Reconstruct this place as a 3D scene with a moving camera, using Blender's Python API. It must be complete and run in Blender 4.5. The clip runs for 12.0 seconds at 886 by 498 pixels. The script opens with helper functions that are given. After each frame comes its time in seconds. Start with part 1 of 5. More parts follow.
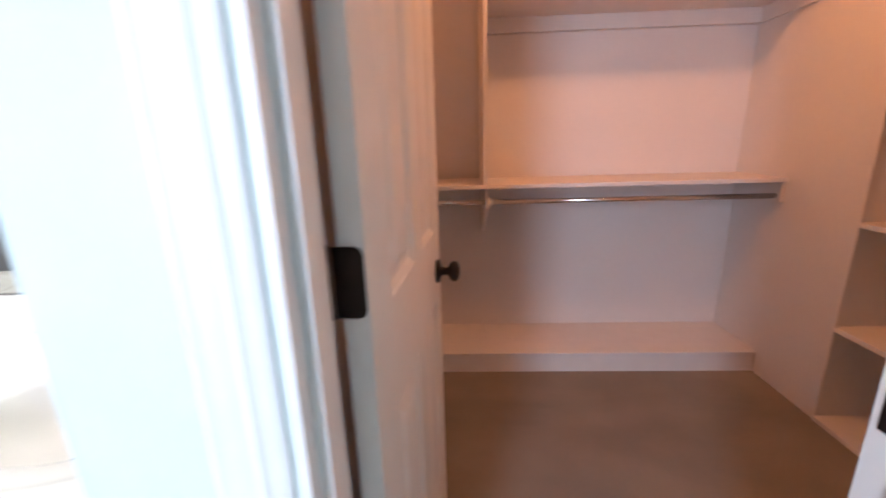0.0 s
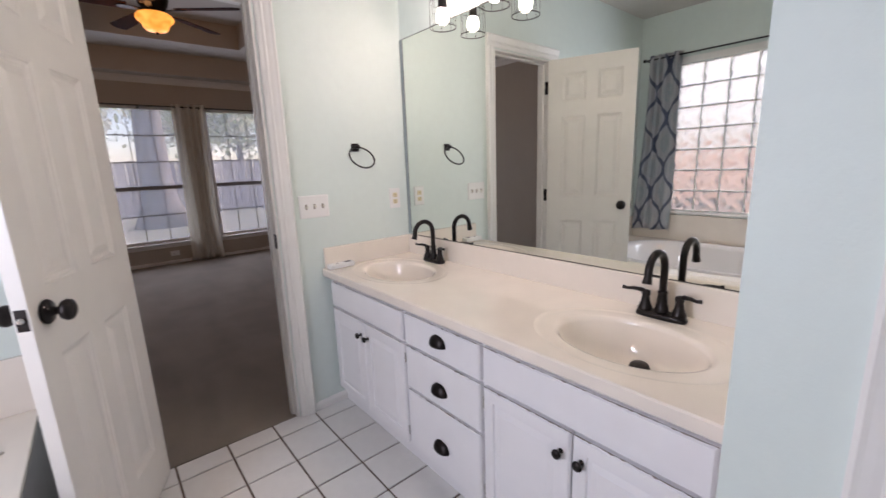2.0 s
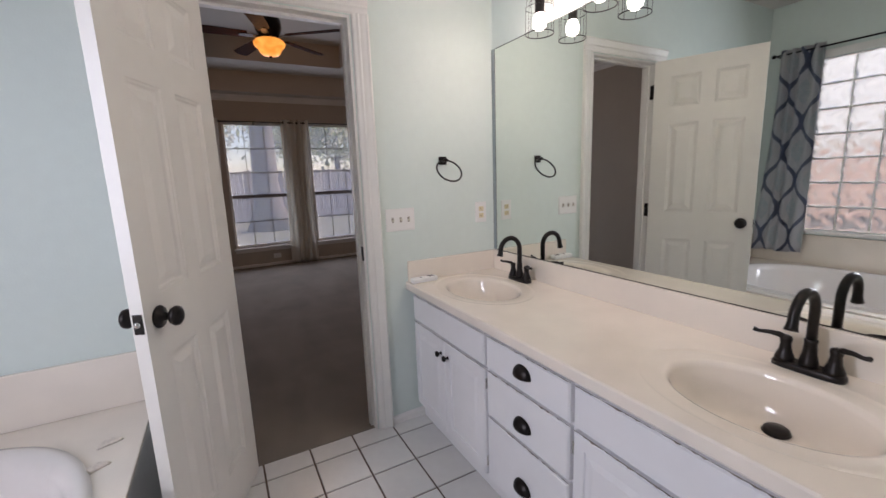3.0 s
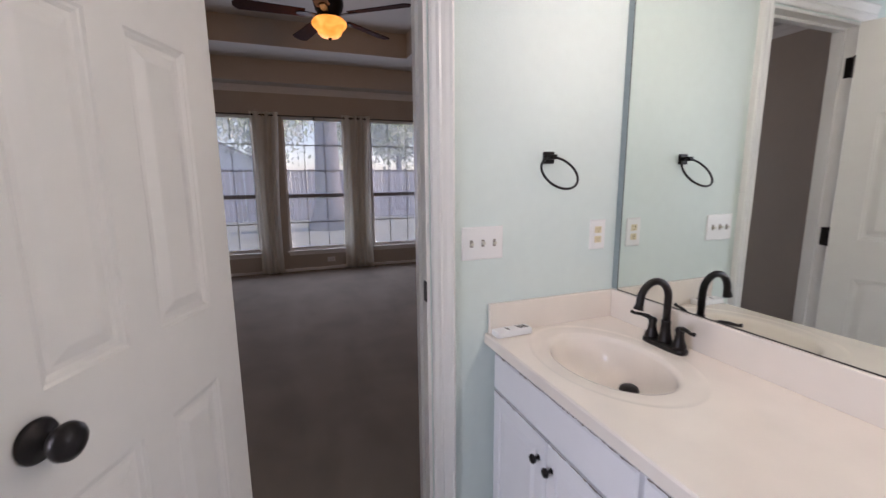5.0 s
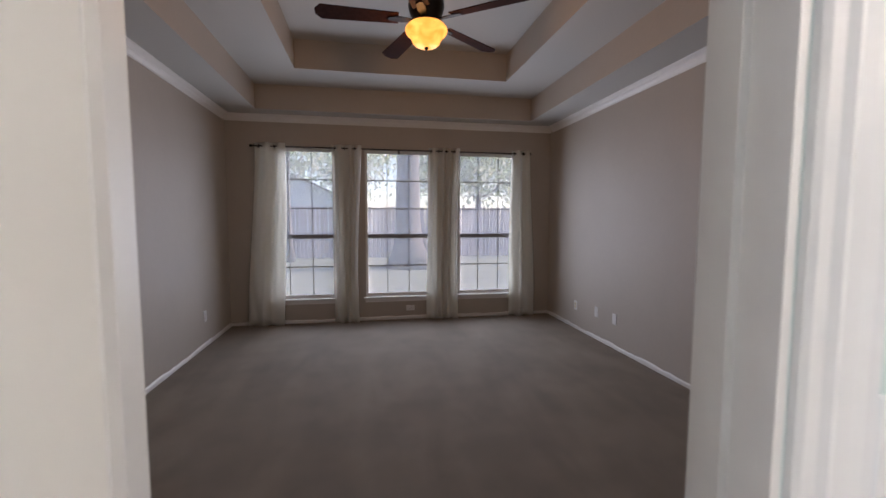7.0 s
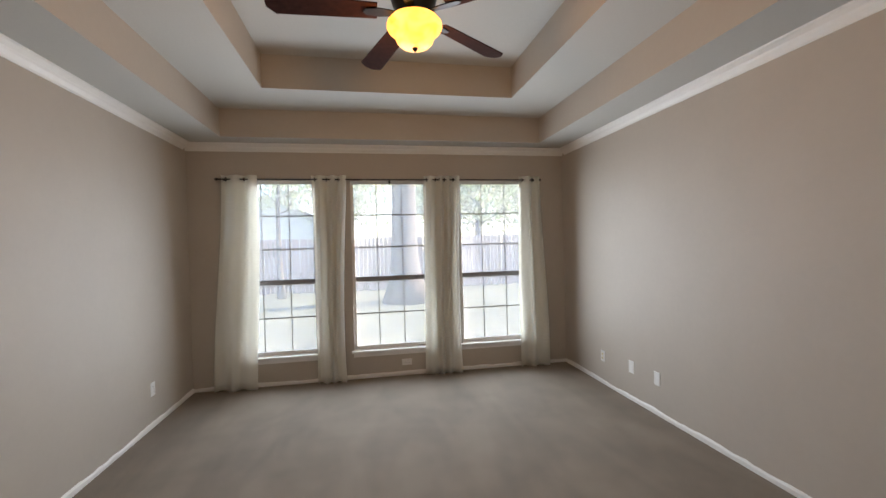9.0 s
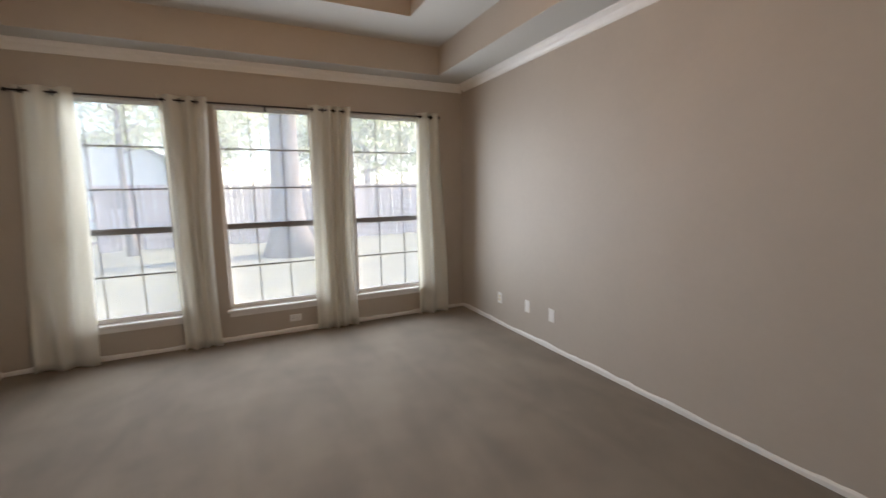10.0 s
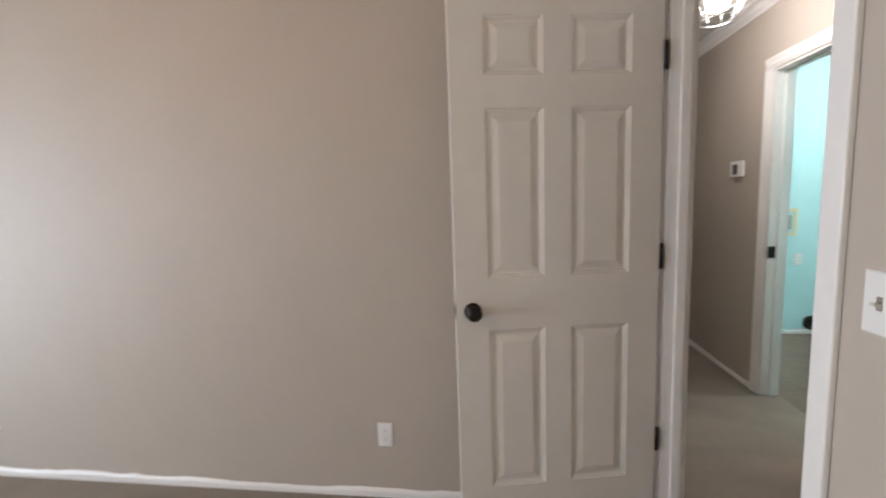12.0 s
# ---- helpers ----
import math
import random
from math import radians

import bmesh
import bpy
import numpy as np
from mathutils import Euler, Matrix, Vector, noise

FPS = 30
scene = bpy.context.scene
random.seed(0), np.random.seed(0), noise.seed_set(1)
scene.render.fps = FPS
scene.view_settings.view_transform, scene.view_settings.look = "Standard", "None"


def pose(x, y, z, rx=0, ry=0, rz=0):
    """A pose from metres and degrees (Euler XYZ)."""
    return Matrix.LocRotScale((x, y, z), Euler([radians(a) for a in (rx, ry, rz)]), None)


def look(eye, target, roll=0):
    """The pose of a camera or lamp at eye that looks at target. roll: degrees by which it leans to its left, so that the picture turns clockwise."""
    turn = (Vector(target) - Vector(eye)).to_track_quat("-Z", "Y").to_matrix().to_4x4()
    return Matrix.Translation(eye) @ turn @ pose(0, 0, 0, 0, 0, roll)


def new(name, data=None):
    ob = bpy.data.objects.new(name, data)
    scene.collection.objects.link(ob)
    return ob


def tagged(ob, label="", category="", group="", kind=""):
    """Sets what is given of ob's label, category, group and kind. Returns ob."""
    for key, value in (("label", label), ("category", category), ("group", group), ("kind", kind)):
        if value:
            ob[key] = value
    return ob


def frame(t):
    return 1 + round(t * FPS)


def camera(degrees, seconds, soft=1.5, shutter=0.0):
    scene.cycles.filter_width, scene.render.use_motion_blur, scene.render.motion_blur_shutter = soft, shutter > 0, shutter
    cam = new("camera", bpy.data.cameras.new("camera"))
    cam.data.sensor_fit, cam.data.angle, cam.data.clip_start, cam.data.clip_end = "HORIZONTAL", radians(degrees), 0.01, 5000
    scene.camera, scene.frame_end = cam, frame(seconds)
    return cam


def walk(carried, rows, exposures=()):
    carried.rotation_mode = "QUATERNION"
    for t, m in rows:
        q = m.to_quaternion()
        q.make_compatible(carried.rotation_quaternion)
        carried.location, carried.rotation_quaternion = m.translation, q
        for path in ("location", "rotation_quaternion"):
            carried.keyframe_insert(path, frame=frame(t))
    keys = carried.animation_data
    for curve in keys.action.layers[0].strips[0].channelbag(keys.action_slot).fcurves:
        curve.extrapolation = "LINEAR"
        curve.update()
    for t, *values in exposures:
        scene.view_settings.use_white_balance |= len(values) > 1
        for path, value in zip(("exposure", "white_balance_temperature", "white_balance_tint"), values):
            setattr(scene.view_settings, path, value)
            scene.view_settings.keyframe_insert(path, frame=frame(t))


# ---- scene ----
# stops of the clip's automatic exposure
EXPOSURE = [(0, 1.92, 5650, 20), (0.5, 1.57, 6500, 26), (1.0, 1.36, 6700, 29), (1.5, 1.06, 6600, 30), (2.2, 0.78, 6600, 31), (3, 0.56, 6550, 29), (5.5, 0.9, 6250, 31), (6.5, 1.03, 6300, 30), (7.2, 1.37, 6420, 23), (9, 2.16, 6700, 15), (10, 2.07, 6900, 17), (11, 2.39, 7500, 23), (11.5, 2.49, 6750, 18), (12, 2.76, 6550, 16)]
cam = camera(94.5, 12.0, shutter=0.35)
PATH = [
    (0, (0.229, 0.064, 1.318), (2.159, 0.153, 0.8), -1.7),
    (0.2, (0.153, 0.119, 1.311), (2.063, 0.41, 0.796), -1.3),
    (0.4, (0.073, 0.165, 1.305), (1.946, 0.657, 0.807), -1.6),
    (0.6, (0.003, 0.205, 1.304), (1.822, 0.878, 0.817), -1.2),
    (0.8, (-0.054, 0.241, 1.3), (1.698, 1.079, 0.823), -1.2),
    (1, (-0.099, 0.261, 1.308), (1.57, 1.259, 0.841), -1.2),
    (1.1, (-0.111, 0.265, 1.32), (1.508, 1.338, 0.84), -1.8),
    (1.5, (-0.207, 0.294, 1.34), (1.257, 1.584, 0.903), -1.4),
    (2, (-0.253, 0.293, 1.364), (1.004, 1.794, 0.958), -2.1),
    (2.5, (-0.265, 0.316, 1.376), (0.816, 1.958, 1.007), -2.4),
    (3, (-0.206, 0.383, 1.39), (0.728, 2.116, 1.038), -2.1),
    (3.2, (-0.17, 0.411, 1.396), (0.712, 2.171, 1.043), -2.0),
    (4.8, (-0.043, 1.025, 1.397), (0.691, 2.852, 1.047), -0.3),
    (5, (-0.012, 1.089, 1.394), (0.678, 2.936, 1.061), -0.5),
    (5.5, (0.04, 1.338, 1.384), (0.574, 3.238, 1.063), 0.3),
    (6, (0.041, 1.566, 1.374), (0.476, 3.492, 1.061), 1.0),
    (6.5, (-0.004, 1.849, 1.403), (0.419, 3.786, 1.144), 0.4),
    (7, (0.007, 2.072, 1.421), (0.362, 4.035, 1.27), 0.1),
    (9, (0.143, 2.855, 1.576), (0.505, 4.822, 1.546), -1.5),
    (9.5, (0.161, 3.048, 1.519), (0.684, 4.969, 1.329), -1.3),
    (10, (0.155, 3.207, 1.474), (1.015, 4.991, 1.197), -1.1),
    (10.5, (0.233, 3.352, 1.464), (1.501, 4.874, 1.181), -2.0),
    (11, (0.349, 3.361, 1.397), (1.992, 4.474, 1.15), -1.8),
    (11.2, (0.429, 3.348, 1.433), (2.184, 4.269, 1.165), -2.1),
    (11.5, (0.519, 3.335, 1.42), (2.385, 4.012, 1.174), -1.9),
    (12, (0.801, 3.262, 1.44), (2.772, 3.513, 1.215), -2.0),
]
# one survey unit in metres
U = 0.93
walk(cam, [(t, look(Vector(eye) * U, Vector(target) * U, roll)) for t, eye, target, roll in PATH], EXPOSURE)
# ---- light ----
world = bpy.data.worlds.new("world")
scene.world = world
world.use_nodes = True
wn = world.node_tree.nodes
sky = wn.new("ShaderNodeTexSky")
sky.sky_type = "NISHITA"
sky.sun_disc = False
sky.sun_elevation = radians(41.5)
sky.sun_rotation = radians(86)
wn["Background"].inputs["Strength"].default_value = 0.15
world.node_tree.links.new(sky.outputs[0], wn["Background"].inputs[0])


def metres(m):
    """A pose whose place is given in survey units."""
    m = m.copy()
    m.translation = m.translation * U
    return m


def lamp(name, kind, m, energy, color=(1, 1, 1), **kw):
    d = bpy.data.lights.new(name, kind)
    d.energy, d.color = energy, color
    if kind == "AREA":
        d.shape = "RECTANGLE"
        d.spread = radians(kw.get("spread", 180))
        d.size, d.size_y = kw["size"][0] * U, kw["size"][1] * U
    elif kind == "SUN":
        d.angle = radians(0.6)
    else:
        d.shadow_soft_size = kw.get("soft", 0.04)
    ob = new(name, d)
    ob.matrix_world = metres(m)
    return ob


lamp("sun", "SUN", look((9, 10.6, 8), (0, 10, 0)), 3.7, (1, 0.93, 0.82))
# daylight in the window openings
for cx, wide, watts in ((-0.77, 0.66, 4.0), (0.39, 0.88, 5.6), (1.66, 0.76, 5.8)):
    lamp("window_daylight", "AREA", pose(cx, 7.78, 1.31, -87, 0, 0), watts, (0.76, 0.89, 1.0), size=(wide, 1.86), spread=150)
lamp("bath_window_daylight", "AREA", pose(-1.70, 0.94, 1.52, 78, 0, -90), 15.0, (0.80, 0.92, 1.0), size=(0.38, 1.38))
lamp("fan_bulb", "POINT", pose(0.43, 5.1, 2.74), 4.0, (1, 0.55, 0.20), soft=0.07)
lamp("closet_bulb", "POINT", pose(1.6, -0.7, 2.55), 9.5, (1, 0.40, 0.13), soft=0.08)
lamp("hall_bulb", "POINT", pose(3.40, 2.0, 2.48), 2.3, (0.94, 0.95, 1.0), soft=0.08)
# added fill without a fixture, brightens the teal room
lamp("laundry_fill", "POINT", pose(3.9, 0.2, 2.6), 8.5, (0.95, 0.98, 1), soft=0.1)


# ---- materials ----
def mat(name, color, rough=0.5, metal=0.0, grain=0.0, grain_scale=60.0, bump=0.0, bump_scale=80.0, blot=0.0, blot_scale=3.0, spread=0.0, swath=0.0, **kw):
    m = bpy.data.materials.new(name)
    m.use_nodes = True
    nt = m.node_tree
    b = nt.nodes["Principled BSDF"]
    b.inputs["Base Color"].default_value = (*color, 1)
    b.inputs["Roughness"].default_value = rough
    b.inputs["Metallic"].default_value = metal
    for k, v in kw.items():
        b.inputs[k.replace("_", " ")].default_value = v
    tex = nt.nodes.new("ShaderNodeTexCoord")
    out = None

    def noise_node(scale, detail=4):
        n = nt.nodes.new("ShaderNodeTexNoise")
        n.inputs["Scale"].default_value = scale
        n.inputs["Detail"].default_value = detail
        nt.links.new(tex.outputs["Object"], n.inputs["Vector"])
        return n.outputs["Fac"]

    def scaled(fac, amount):
        r = nt.nodes.new("ShaderNodeMapRange")
        r.inputs["From Min"].default_value, r.inputs["From Max"].default_value = 0.25, 0.75
        r.inputs["To Min"].default_value, r.inputs["To Max"].default_value = 1 - amount, 1 + amount
        nt.links.new(fac, r.inputs["Value"])
        return r.outputs[0]

    facs = []
    if swath:
        n = nt.nodes.new("ShaderNodeTexNoise")
        n.inputs["Scale"].default_value, n.inputs["Detail"].default_value, n.inputs["Distortion"].default_value = 1.0, 3.0, 0.7
        mp = nt.nodes.new("ShaderNodeMapping")
        mp.inputs["Scale"].default_value = (2.6, 0.75, 1)
        mp.inputs["Rotation"].default_value = (0, 0, 0.45)
        nt.links.new(tex.outputs["Object"], mp.inputs["Vector"])
        nt.links.new(mp.outputs[0], n.inputs["Vector"])
        facs.append(scaled(n.outputs["Fac"], swath))
    if grain:
        facs.append(scaled(noise_node(grain_scale), grain))
    if blot:
        facs.append(scaled(noise_node(blot_scale, 6), blot))
    if spread:
        oi = nt.nodes.new("ShaderNodeObjectInfo")
        r = nt.nodes.new("ShaderNodeMapRange")
        r.inputs["To Min"].default_value, r.inputs["To Max"].default_value = 1 - spread, 1 + spread
        nt.links.new(oi.outputs["Random"], r.inputs["Value"])
        facs.append(r.outputs[0])
    for f in facs:
        mx = nt.nodes.new("ShaderNodeVectorMath")
        mx.operation = "SCALE"
        if out is None:
            mx.inputs[0].default_value = color
        else:
            nt.links.new(out, mx.inputs[0])
        nt.links.new(f, mx.inputs["Scale"])
        out = mx.outputs[0]
    if out is not None:
        nt.links.new(out, b.inputs["Base Color"])
    if bump:
        bp = nt.nodes.new("ShaderNodeBump")
        bp.inputs["Strength"].default_value = bump
        bp.inputs["Distance"].default_value = 0.002
        nt.links.new(noise_node(bump_scale, 3), bp.inputs["Height"])
        nt.links.new(bp.outputs[0], b.inputs["Normal"])
    return m


def glow(name, color, strength):
    m = mat(name, color, 0.4)
    b = m.node_tree.nodes["Principled BSDF"]
    b.inputs["Emission Color"].default_value = (*color, 1)
    b.inputs["Emission Strength"].default_value = strength
    return m


def glass(name, color=(1, 1, 1), rough=0.0, ior=1.45):
    return mat(name, color, rough, Transmission_Weight=1.0, IOR=ior)


MINT = mat("mint_wall_paint", (0.66, 0.74, 0.70), 0.55, grain=0.015, grain_scale=25, bump=0.25, bump_scale=140, blot=0.02)
TAUPE = mat("taupe_wall_paint", (0.47, 0.416, 0.355), 0.6, grain=0.015, grain_scale=25, bump=0.25, bump_scale=140, blot=0.025)
CLOSET = mat("closet_wall_paint", (0.68, 0.63, 0.60), 0.6, grain=0.015, bump=0.2, bump_scale=140, blot=0.02)
TEAL = mat("teal_wall_paint", (0.46, 0.70, 0.70), 0.55, grain=0.015, bump=0.2, bump_scale=140)
WHITE = mat("white_trim_paint", (0.80, 0.78, 0.75), 0.35, grain=0.02, grain_scale=18, bump=0.08, bump_scale=40, blot=0.02)
DOORW = mat("white_door_paint", (0.78, 0.75, 0.70), 0.38, grain=0.02, grain_scale=14, bump=0.06, bump_scale=90)
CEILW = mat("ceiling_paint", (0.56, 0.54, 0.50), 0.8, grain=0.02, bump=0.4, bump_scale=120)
CARPET = mat("beige_carpet", (0.235, 0.195, 0.155), 0.95, grain=0.22, grain_scale=260, bump=1.0, bump_scale=320, blot=0.13, blot_scale=2.6, swath=0.15)
LFLOOR = mat("brown_sheet_floor", (0.19, 0.14, 0.105), 0.9, grain=0.15, grain_scale=30, blot=0.15, blot_scale=5)
MUNTIN = mat("grey_bronze_window_bar", (0.24, 0.235, 0.24), 0.45, grain=0.06, grain_scale=20)
GROUT = mat("brown_grout", (0.115, 0.078, 0.056), 0.9, grain=0.15, grain_scale=80)
TILE = mat("white_floor_tile", (0.74, 0.73, 0.71), 0.22, grain=0.02, grain_scale=30, blot=0.03, blot_scale=7, spread=0.04)
MARBLE = mat("cream_cultured_marble", (0.83, 0.75, 0.66), 0.11, grain=0.02, grain_scale=8, blot=0.03, blot_scale=4, Coat_Weight=0.4)
TUB = mat("white_tub_acrylic", (0.74, 0.70, 0.67), 0.14, grain=0.01, blot=0.02, Coat_Weight=0.5)
CAB = mat("white_cabinet_paint", (0.80, 0.79, 0.80), 0.32, grain=0.02, grain_scale=12, bump=0.08, bump_scale=60)
DARK = mat("dark_gap", (0.03, 0.025, 0.02), 0.8)
BRONZE = mat("oil_rubbed_bronze", (0.018, 0.014, 0.013), 0.32, 0.6, grain=0.2, grain_scale=40)
CHROME = mat("chrome", (0.75, 0.74, 0.72), 0.18, 1.0)
MIRROR = mat("mirror_silver", (0.83, 0.865, 0.825), 0.01, 1.0)
PANE = glass("window_glass")

PLASTIC = mat("white_plastic", (0.80, 0.79, 0.77), 0.3)
TOGGLE = mat("aged_toggle_plastic", (0.62, 0.58, 0.48), 0.35)
SLOT = mat("shaded_switch_slot", (0.30, 0.27, 0.23), 0.6)
IVORY = mat("ivory_plastic", (0.72, 0.62, 0.40), 0.35)
WOOD = mat("dark_walnut_blade", (0.035, 0.012, 0.008), 0.8, grain=0.3, grain_scale=30, Specular_IOR_Level=0.05)
BOWL = glow("amber_glass_bowl", (1.0, 0.56, 0.11), 0.72)
nt = BOWL.node_tree
alab = nt.nodes.new("ShaderNodeTexNoise")
alab.inputs["Scale"].default_value, alab.inputs["Detail"].default_value, alab.inputs["Distortion"].default_value = 11, 3, 1.2
ramp = nt.nodes.new("ShaderNodeValToRGB")
ramp.color_ramp.elements[0].position, ramp.color_ramp.elements[0].color = 0.3, (0.80, 0.25, 0.02, 1)
ramp.color_ramp.elements[1].position, ramp.color_ramp.elements[1].color = 0.68, (1.0, 0.50, 0.09, 1)
tco = nt.nodes.new("ShaderNodeTexCoord")
nt.links.new(tco.outputs["Object"], alab.inputs["Vector"])
nt.links.new(alab.outputs["Fac"], ramp.inputs["Fac"])
nt.links.new(ramp.outputs["Color"], nt.nodes["Principled BSDF"].inputs["Emission Color"])
BULB = glow("lit_bulb", (1.0, 0.93, 0.82), 5.2)


def add_haze(m, amount, color=(0.9, 0.92, 0.95)):
    """Mix a translucent film into a glass, standing in for bright haze and glare."""
    nt = m.node_tree
    tr = nt.nodes.new("ShaderNodeBsdfTranslucent")
    tr.inputs["Color"].default_value = (*color, 1)
    mx = nt.nodes.new("ShaderNodeMixShader")
    mx.inputs[0].default_value = amount
    nt.links.new(nt.nodes["Principled BSDF"].outputs[0], mx.inputs[1])
    nt.links.new(tr.outputs[0], mx.inputs[2])
    nt.links.new(mx.outputs[0], nt.nodes["Material Output"].inputs["Surface"])


# glare over the view, put into the pane material as haze
add_haze(PANE, 0.25)


# ---- building helpers ----
def box(bm, x0, x1, y0, y1, z0, z1, bevel=0.0, mi=0):
    r = bmesh.ops.create_cube(bm, size=1)
    vs = r["verts"]
    for v in vs:
        v.co = Vector((x0 + (v.co.x + 0.5) * (x1 - x0), y0 + (v.co.y + 0.5) * (y1 - y0), z0 + (v.co.z + 0.5) * (z1 - z0)))
    fs = {f for v in vs for f in v.link_faces}
    for f in fs:
        f.material_index = mi
    if bevel:
        es = {e for v in vs for e in v.link_edges}
        bmesh.ops.bevel(bm, geom=list(es), offset=bevel, segments=2, profile=0.5, affect="EDGES", clamp_overlap=True)
    return vs


def lathe(bm, profile, m=Matrix(), seg=24, mi=0):
    """Turn (radius, height) pairs about the local z axis."""
    rings = []
    for r, h in profile:
        rings.append([bm.verts.new(m @ Vector((r * math.cos(2 * math.pi * i / seg), r * math.sin(2 * math.pi * i / seg), h))) for i in range(seg)])
    for a, b in zip(rings, rings[1:]):
        for i in range(seg):
            f = bm.faces.new((a[i], a[(i + 1) % seg], b[(i + 1) % seg], b[i]))
            f.smooth, f.material_index = True, mi
    for ring, rev in ((rings[0], True), (rings[-1], False)):
        f = bm.faces.new(ring[::-1] if rev else ring)
        f.material_index = mi


def tube(bm, points, radius, seg=10, mi=0, closed=False):
    """A round bar along points; radius is one number or one for each point."""
    pts = [Vector(p) for p in points]
    n = len(pts)
    rad = radius if isinstance(radius, (list, tuple)) else [radius] * n
    up, rings = None, []
    for i, p in enumerate(pts):
        a = pts[(i - 1) % n] if closed or i else p
        b = pts[(i + 1) % n] if closed or i < n - 1 else p
        d = (b - a).normalized()
        if up is None:
            up = d.orthogonal().normalized()
        else:
            up = (up - d * up.dot(d)).normalized()
        side = d.cross(up)
        rings.append([bm.verts.new(p + rad[i] * (up * math.cos(2 * math.pi * k / seg) + side * math.sin(2 * math.pi * k / seg))) for k in range(seg)])
    pairs = list(zip(rings, rings[1:])) + ([(rings[-1], rings[0])] if closed else [])
    for a, b in pairs:
        for k in range(seg):
            f = bm.faces.new((a[k], a[(k + 1) % seg], b[(k + 1) % seg], b[k]))
            f.smooth, f.material_index = True, mi
    if not closed:
        bm.faces.new(rings[0][::-1]).material_index = mi
        bm.faces.new(rings[-1]).material_index = mi


def prism(bm, outline, along, length, origin=(0, 0, 0), u=(1, 0, 0), v=(0, 0, 1), mi=0):
    """Push an outline of (u, v) pairs along a direction."""
    o, u, v, a = Vector(origin), Vector(u), Vector(v), Vector(along).normalized()
    lo = [bm.verts.new(o + u * p + v * q) for p, q in outline]
    hi = [bm.verts.new(w.co + a * length) for w in lo]
    k = len(lo)
    for i in range(k):
        bm.faces.new((lo[i], lo[(i + 1) % k], hi[(i + 1) % k], hi[i])).material_index = mi
    bm.faces.new(lo[::-1]).material_index = mi
    bm.faces.new(hi).material_index = mi


def mesh(name, bm, mats):
    bmesh.ops.recalc_face_normals(bm, faces=bm.faces[:])
    me = bpy.data.meshes.new(name)
    bm.to_mesh(me)
    bm.free()
    me.transform(Matrix.Scale(U, 4))
    for m in mats if isinstance(mats, (list, tuple)) else [mats]:
        me.materials.append(m)
    return me


def thing(name, label, category, m=None, group="", kind=""):
    """An Empty at a thing's base, under which its parts hang."""
    ob = new(name)
    ob.empty_display_size = 0.1
    if m is not None:
        ob.matrix_basis = metres(m)
    return tagged(ob, label, category, group, kind)


def part(name, bm, mats, parent, label="", m=None):
    ob = new(name, mesh(name, bm, mats))
    ob.parent = parent
    if m is not None:
        ob.matrix_basis = metres(m)
    return tagged(ob, label)


def solid(name, bm, mats, label, category, group="", kind="", m=None):
    ob = new(name, mesh(name, bm, mats))
    if m is not None:
        ob.matrix_basis = metres(m)
    return tagged(ob, label, category, group, kind)


def boxes(*rows, bevel=0.0):
    bm = bmesh.new()
    for r in rows:
        box(bm, *r, bevel=bevel)
    return bm


def wall(name, axis, t0, t1, a0, a1, z0, z1, neg, pos, label, openings=()):
    """A wall with thickness t0..t1 on an axis, running a0..a1 on the other, with openings (a0, a1, z0, z1)."""
    bm = bmesh.new()
    cuts_a = sorted({a0, a1, *[o[0] for o in openings], *[o[1] for o in openings]})
    cuts_z = sorted({z0, z1, *[o[2] for o in openings], *[o[3] for o in openings]})
    for p, q in zip(cuts_a, cuts_a[1:]):
        for r, s in zip(cuts_z, cuts_z[1:]):
            ca, cz = (p + q) / 2, (r + s) / 2
            if any(o[0] < ca < o[1] and o[2] < cz < o[3] for o in openings):
                continue
            if axis == "x":
                box(bm, t0, t1, p, q, r, s)
            else:
                box(bm, p, q, t0, t1, r, s)
    bmesh.ops.remove_doubles(bm, verts=bm.verts[:], dist=1e-5)
    # faces shared by two blocks lie inside the wall
    bm.verts.index_update()
    twins = {}
    for f in bm.faces:
        twins.setdefault(tuple(sorted(v.index for v in f.verts)), []).append(f)
    dead = [f for fs in twins.values() if len(fs) > 1 for f in fs]
    bmesh.ops.delete(bm, geom=dead, context="FACES")
    bmesh.ops.recalc_face_normals(bm, faces=bm.faces[:])
    k = 0 if axis == "x" else 1
    for f in bm.faces:
        c = f.calc_center_median()[k]
        f.material_index = 0 if abs(c - t0) < 1e-4 else 1 if abs(c - t1) < 1e-4 else 1
    return solid(name, bm, [neg, pos], label, "wall", kind="structure")


def plain(name, rows, mats, label, category):
    return solid(name, boxes(*rows), mats, label, category, kind="structure")


# ---- structure ----
H = 2.737
WIN = [(-1.345, -0.44), (-0.04, 0.865), (1.265, 2.17)]
WZ0, WZ1 = 0.33, 2.335
DH = 2.15
wall("wall_bath_north", "y", 2.42, 2.53, -1.94, 1.315, 0, 2.9, MINT, TAUPE, "mint bathroom wall with a doorway", [(-0.235, 0.435, -0.01, DH)])
wall("wall_hall_north", "y", 2.46, 2.56, 1.315, 2.755, 0, 2.9, TAUPE, TAUPE, "taupe wall with the bedroom doorway", [(1.77, 2.60, -0.01, 2.27)])
wall("wall_bath_mirror", "x", 1.255, 1.375, 0.485, 2.42, 0, 2.9, MINT, TAUPE, "mint wall behind the mirror")
wall("wall_wing", "y", 0.365, 0.485, 0.70, 1.375, 0, 2.9, CLOSET, MINT, "short mint wall beside the vanity")
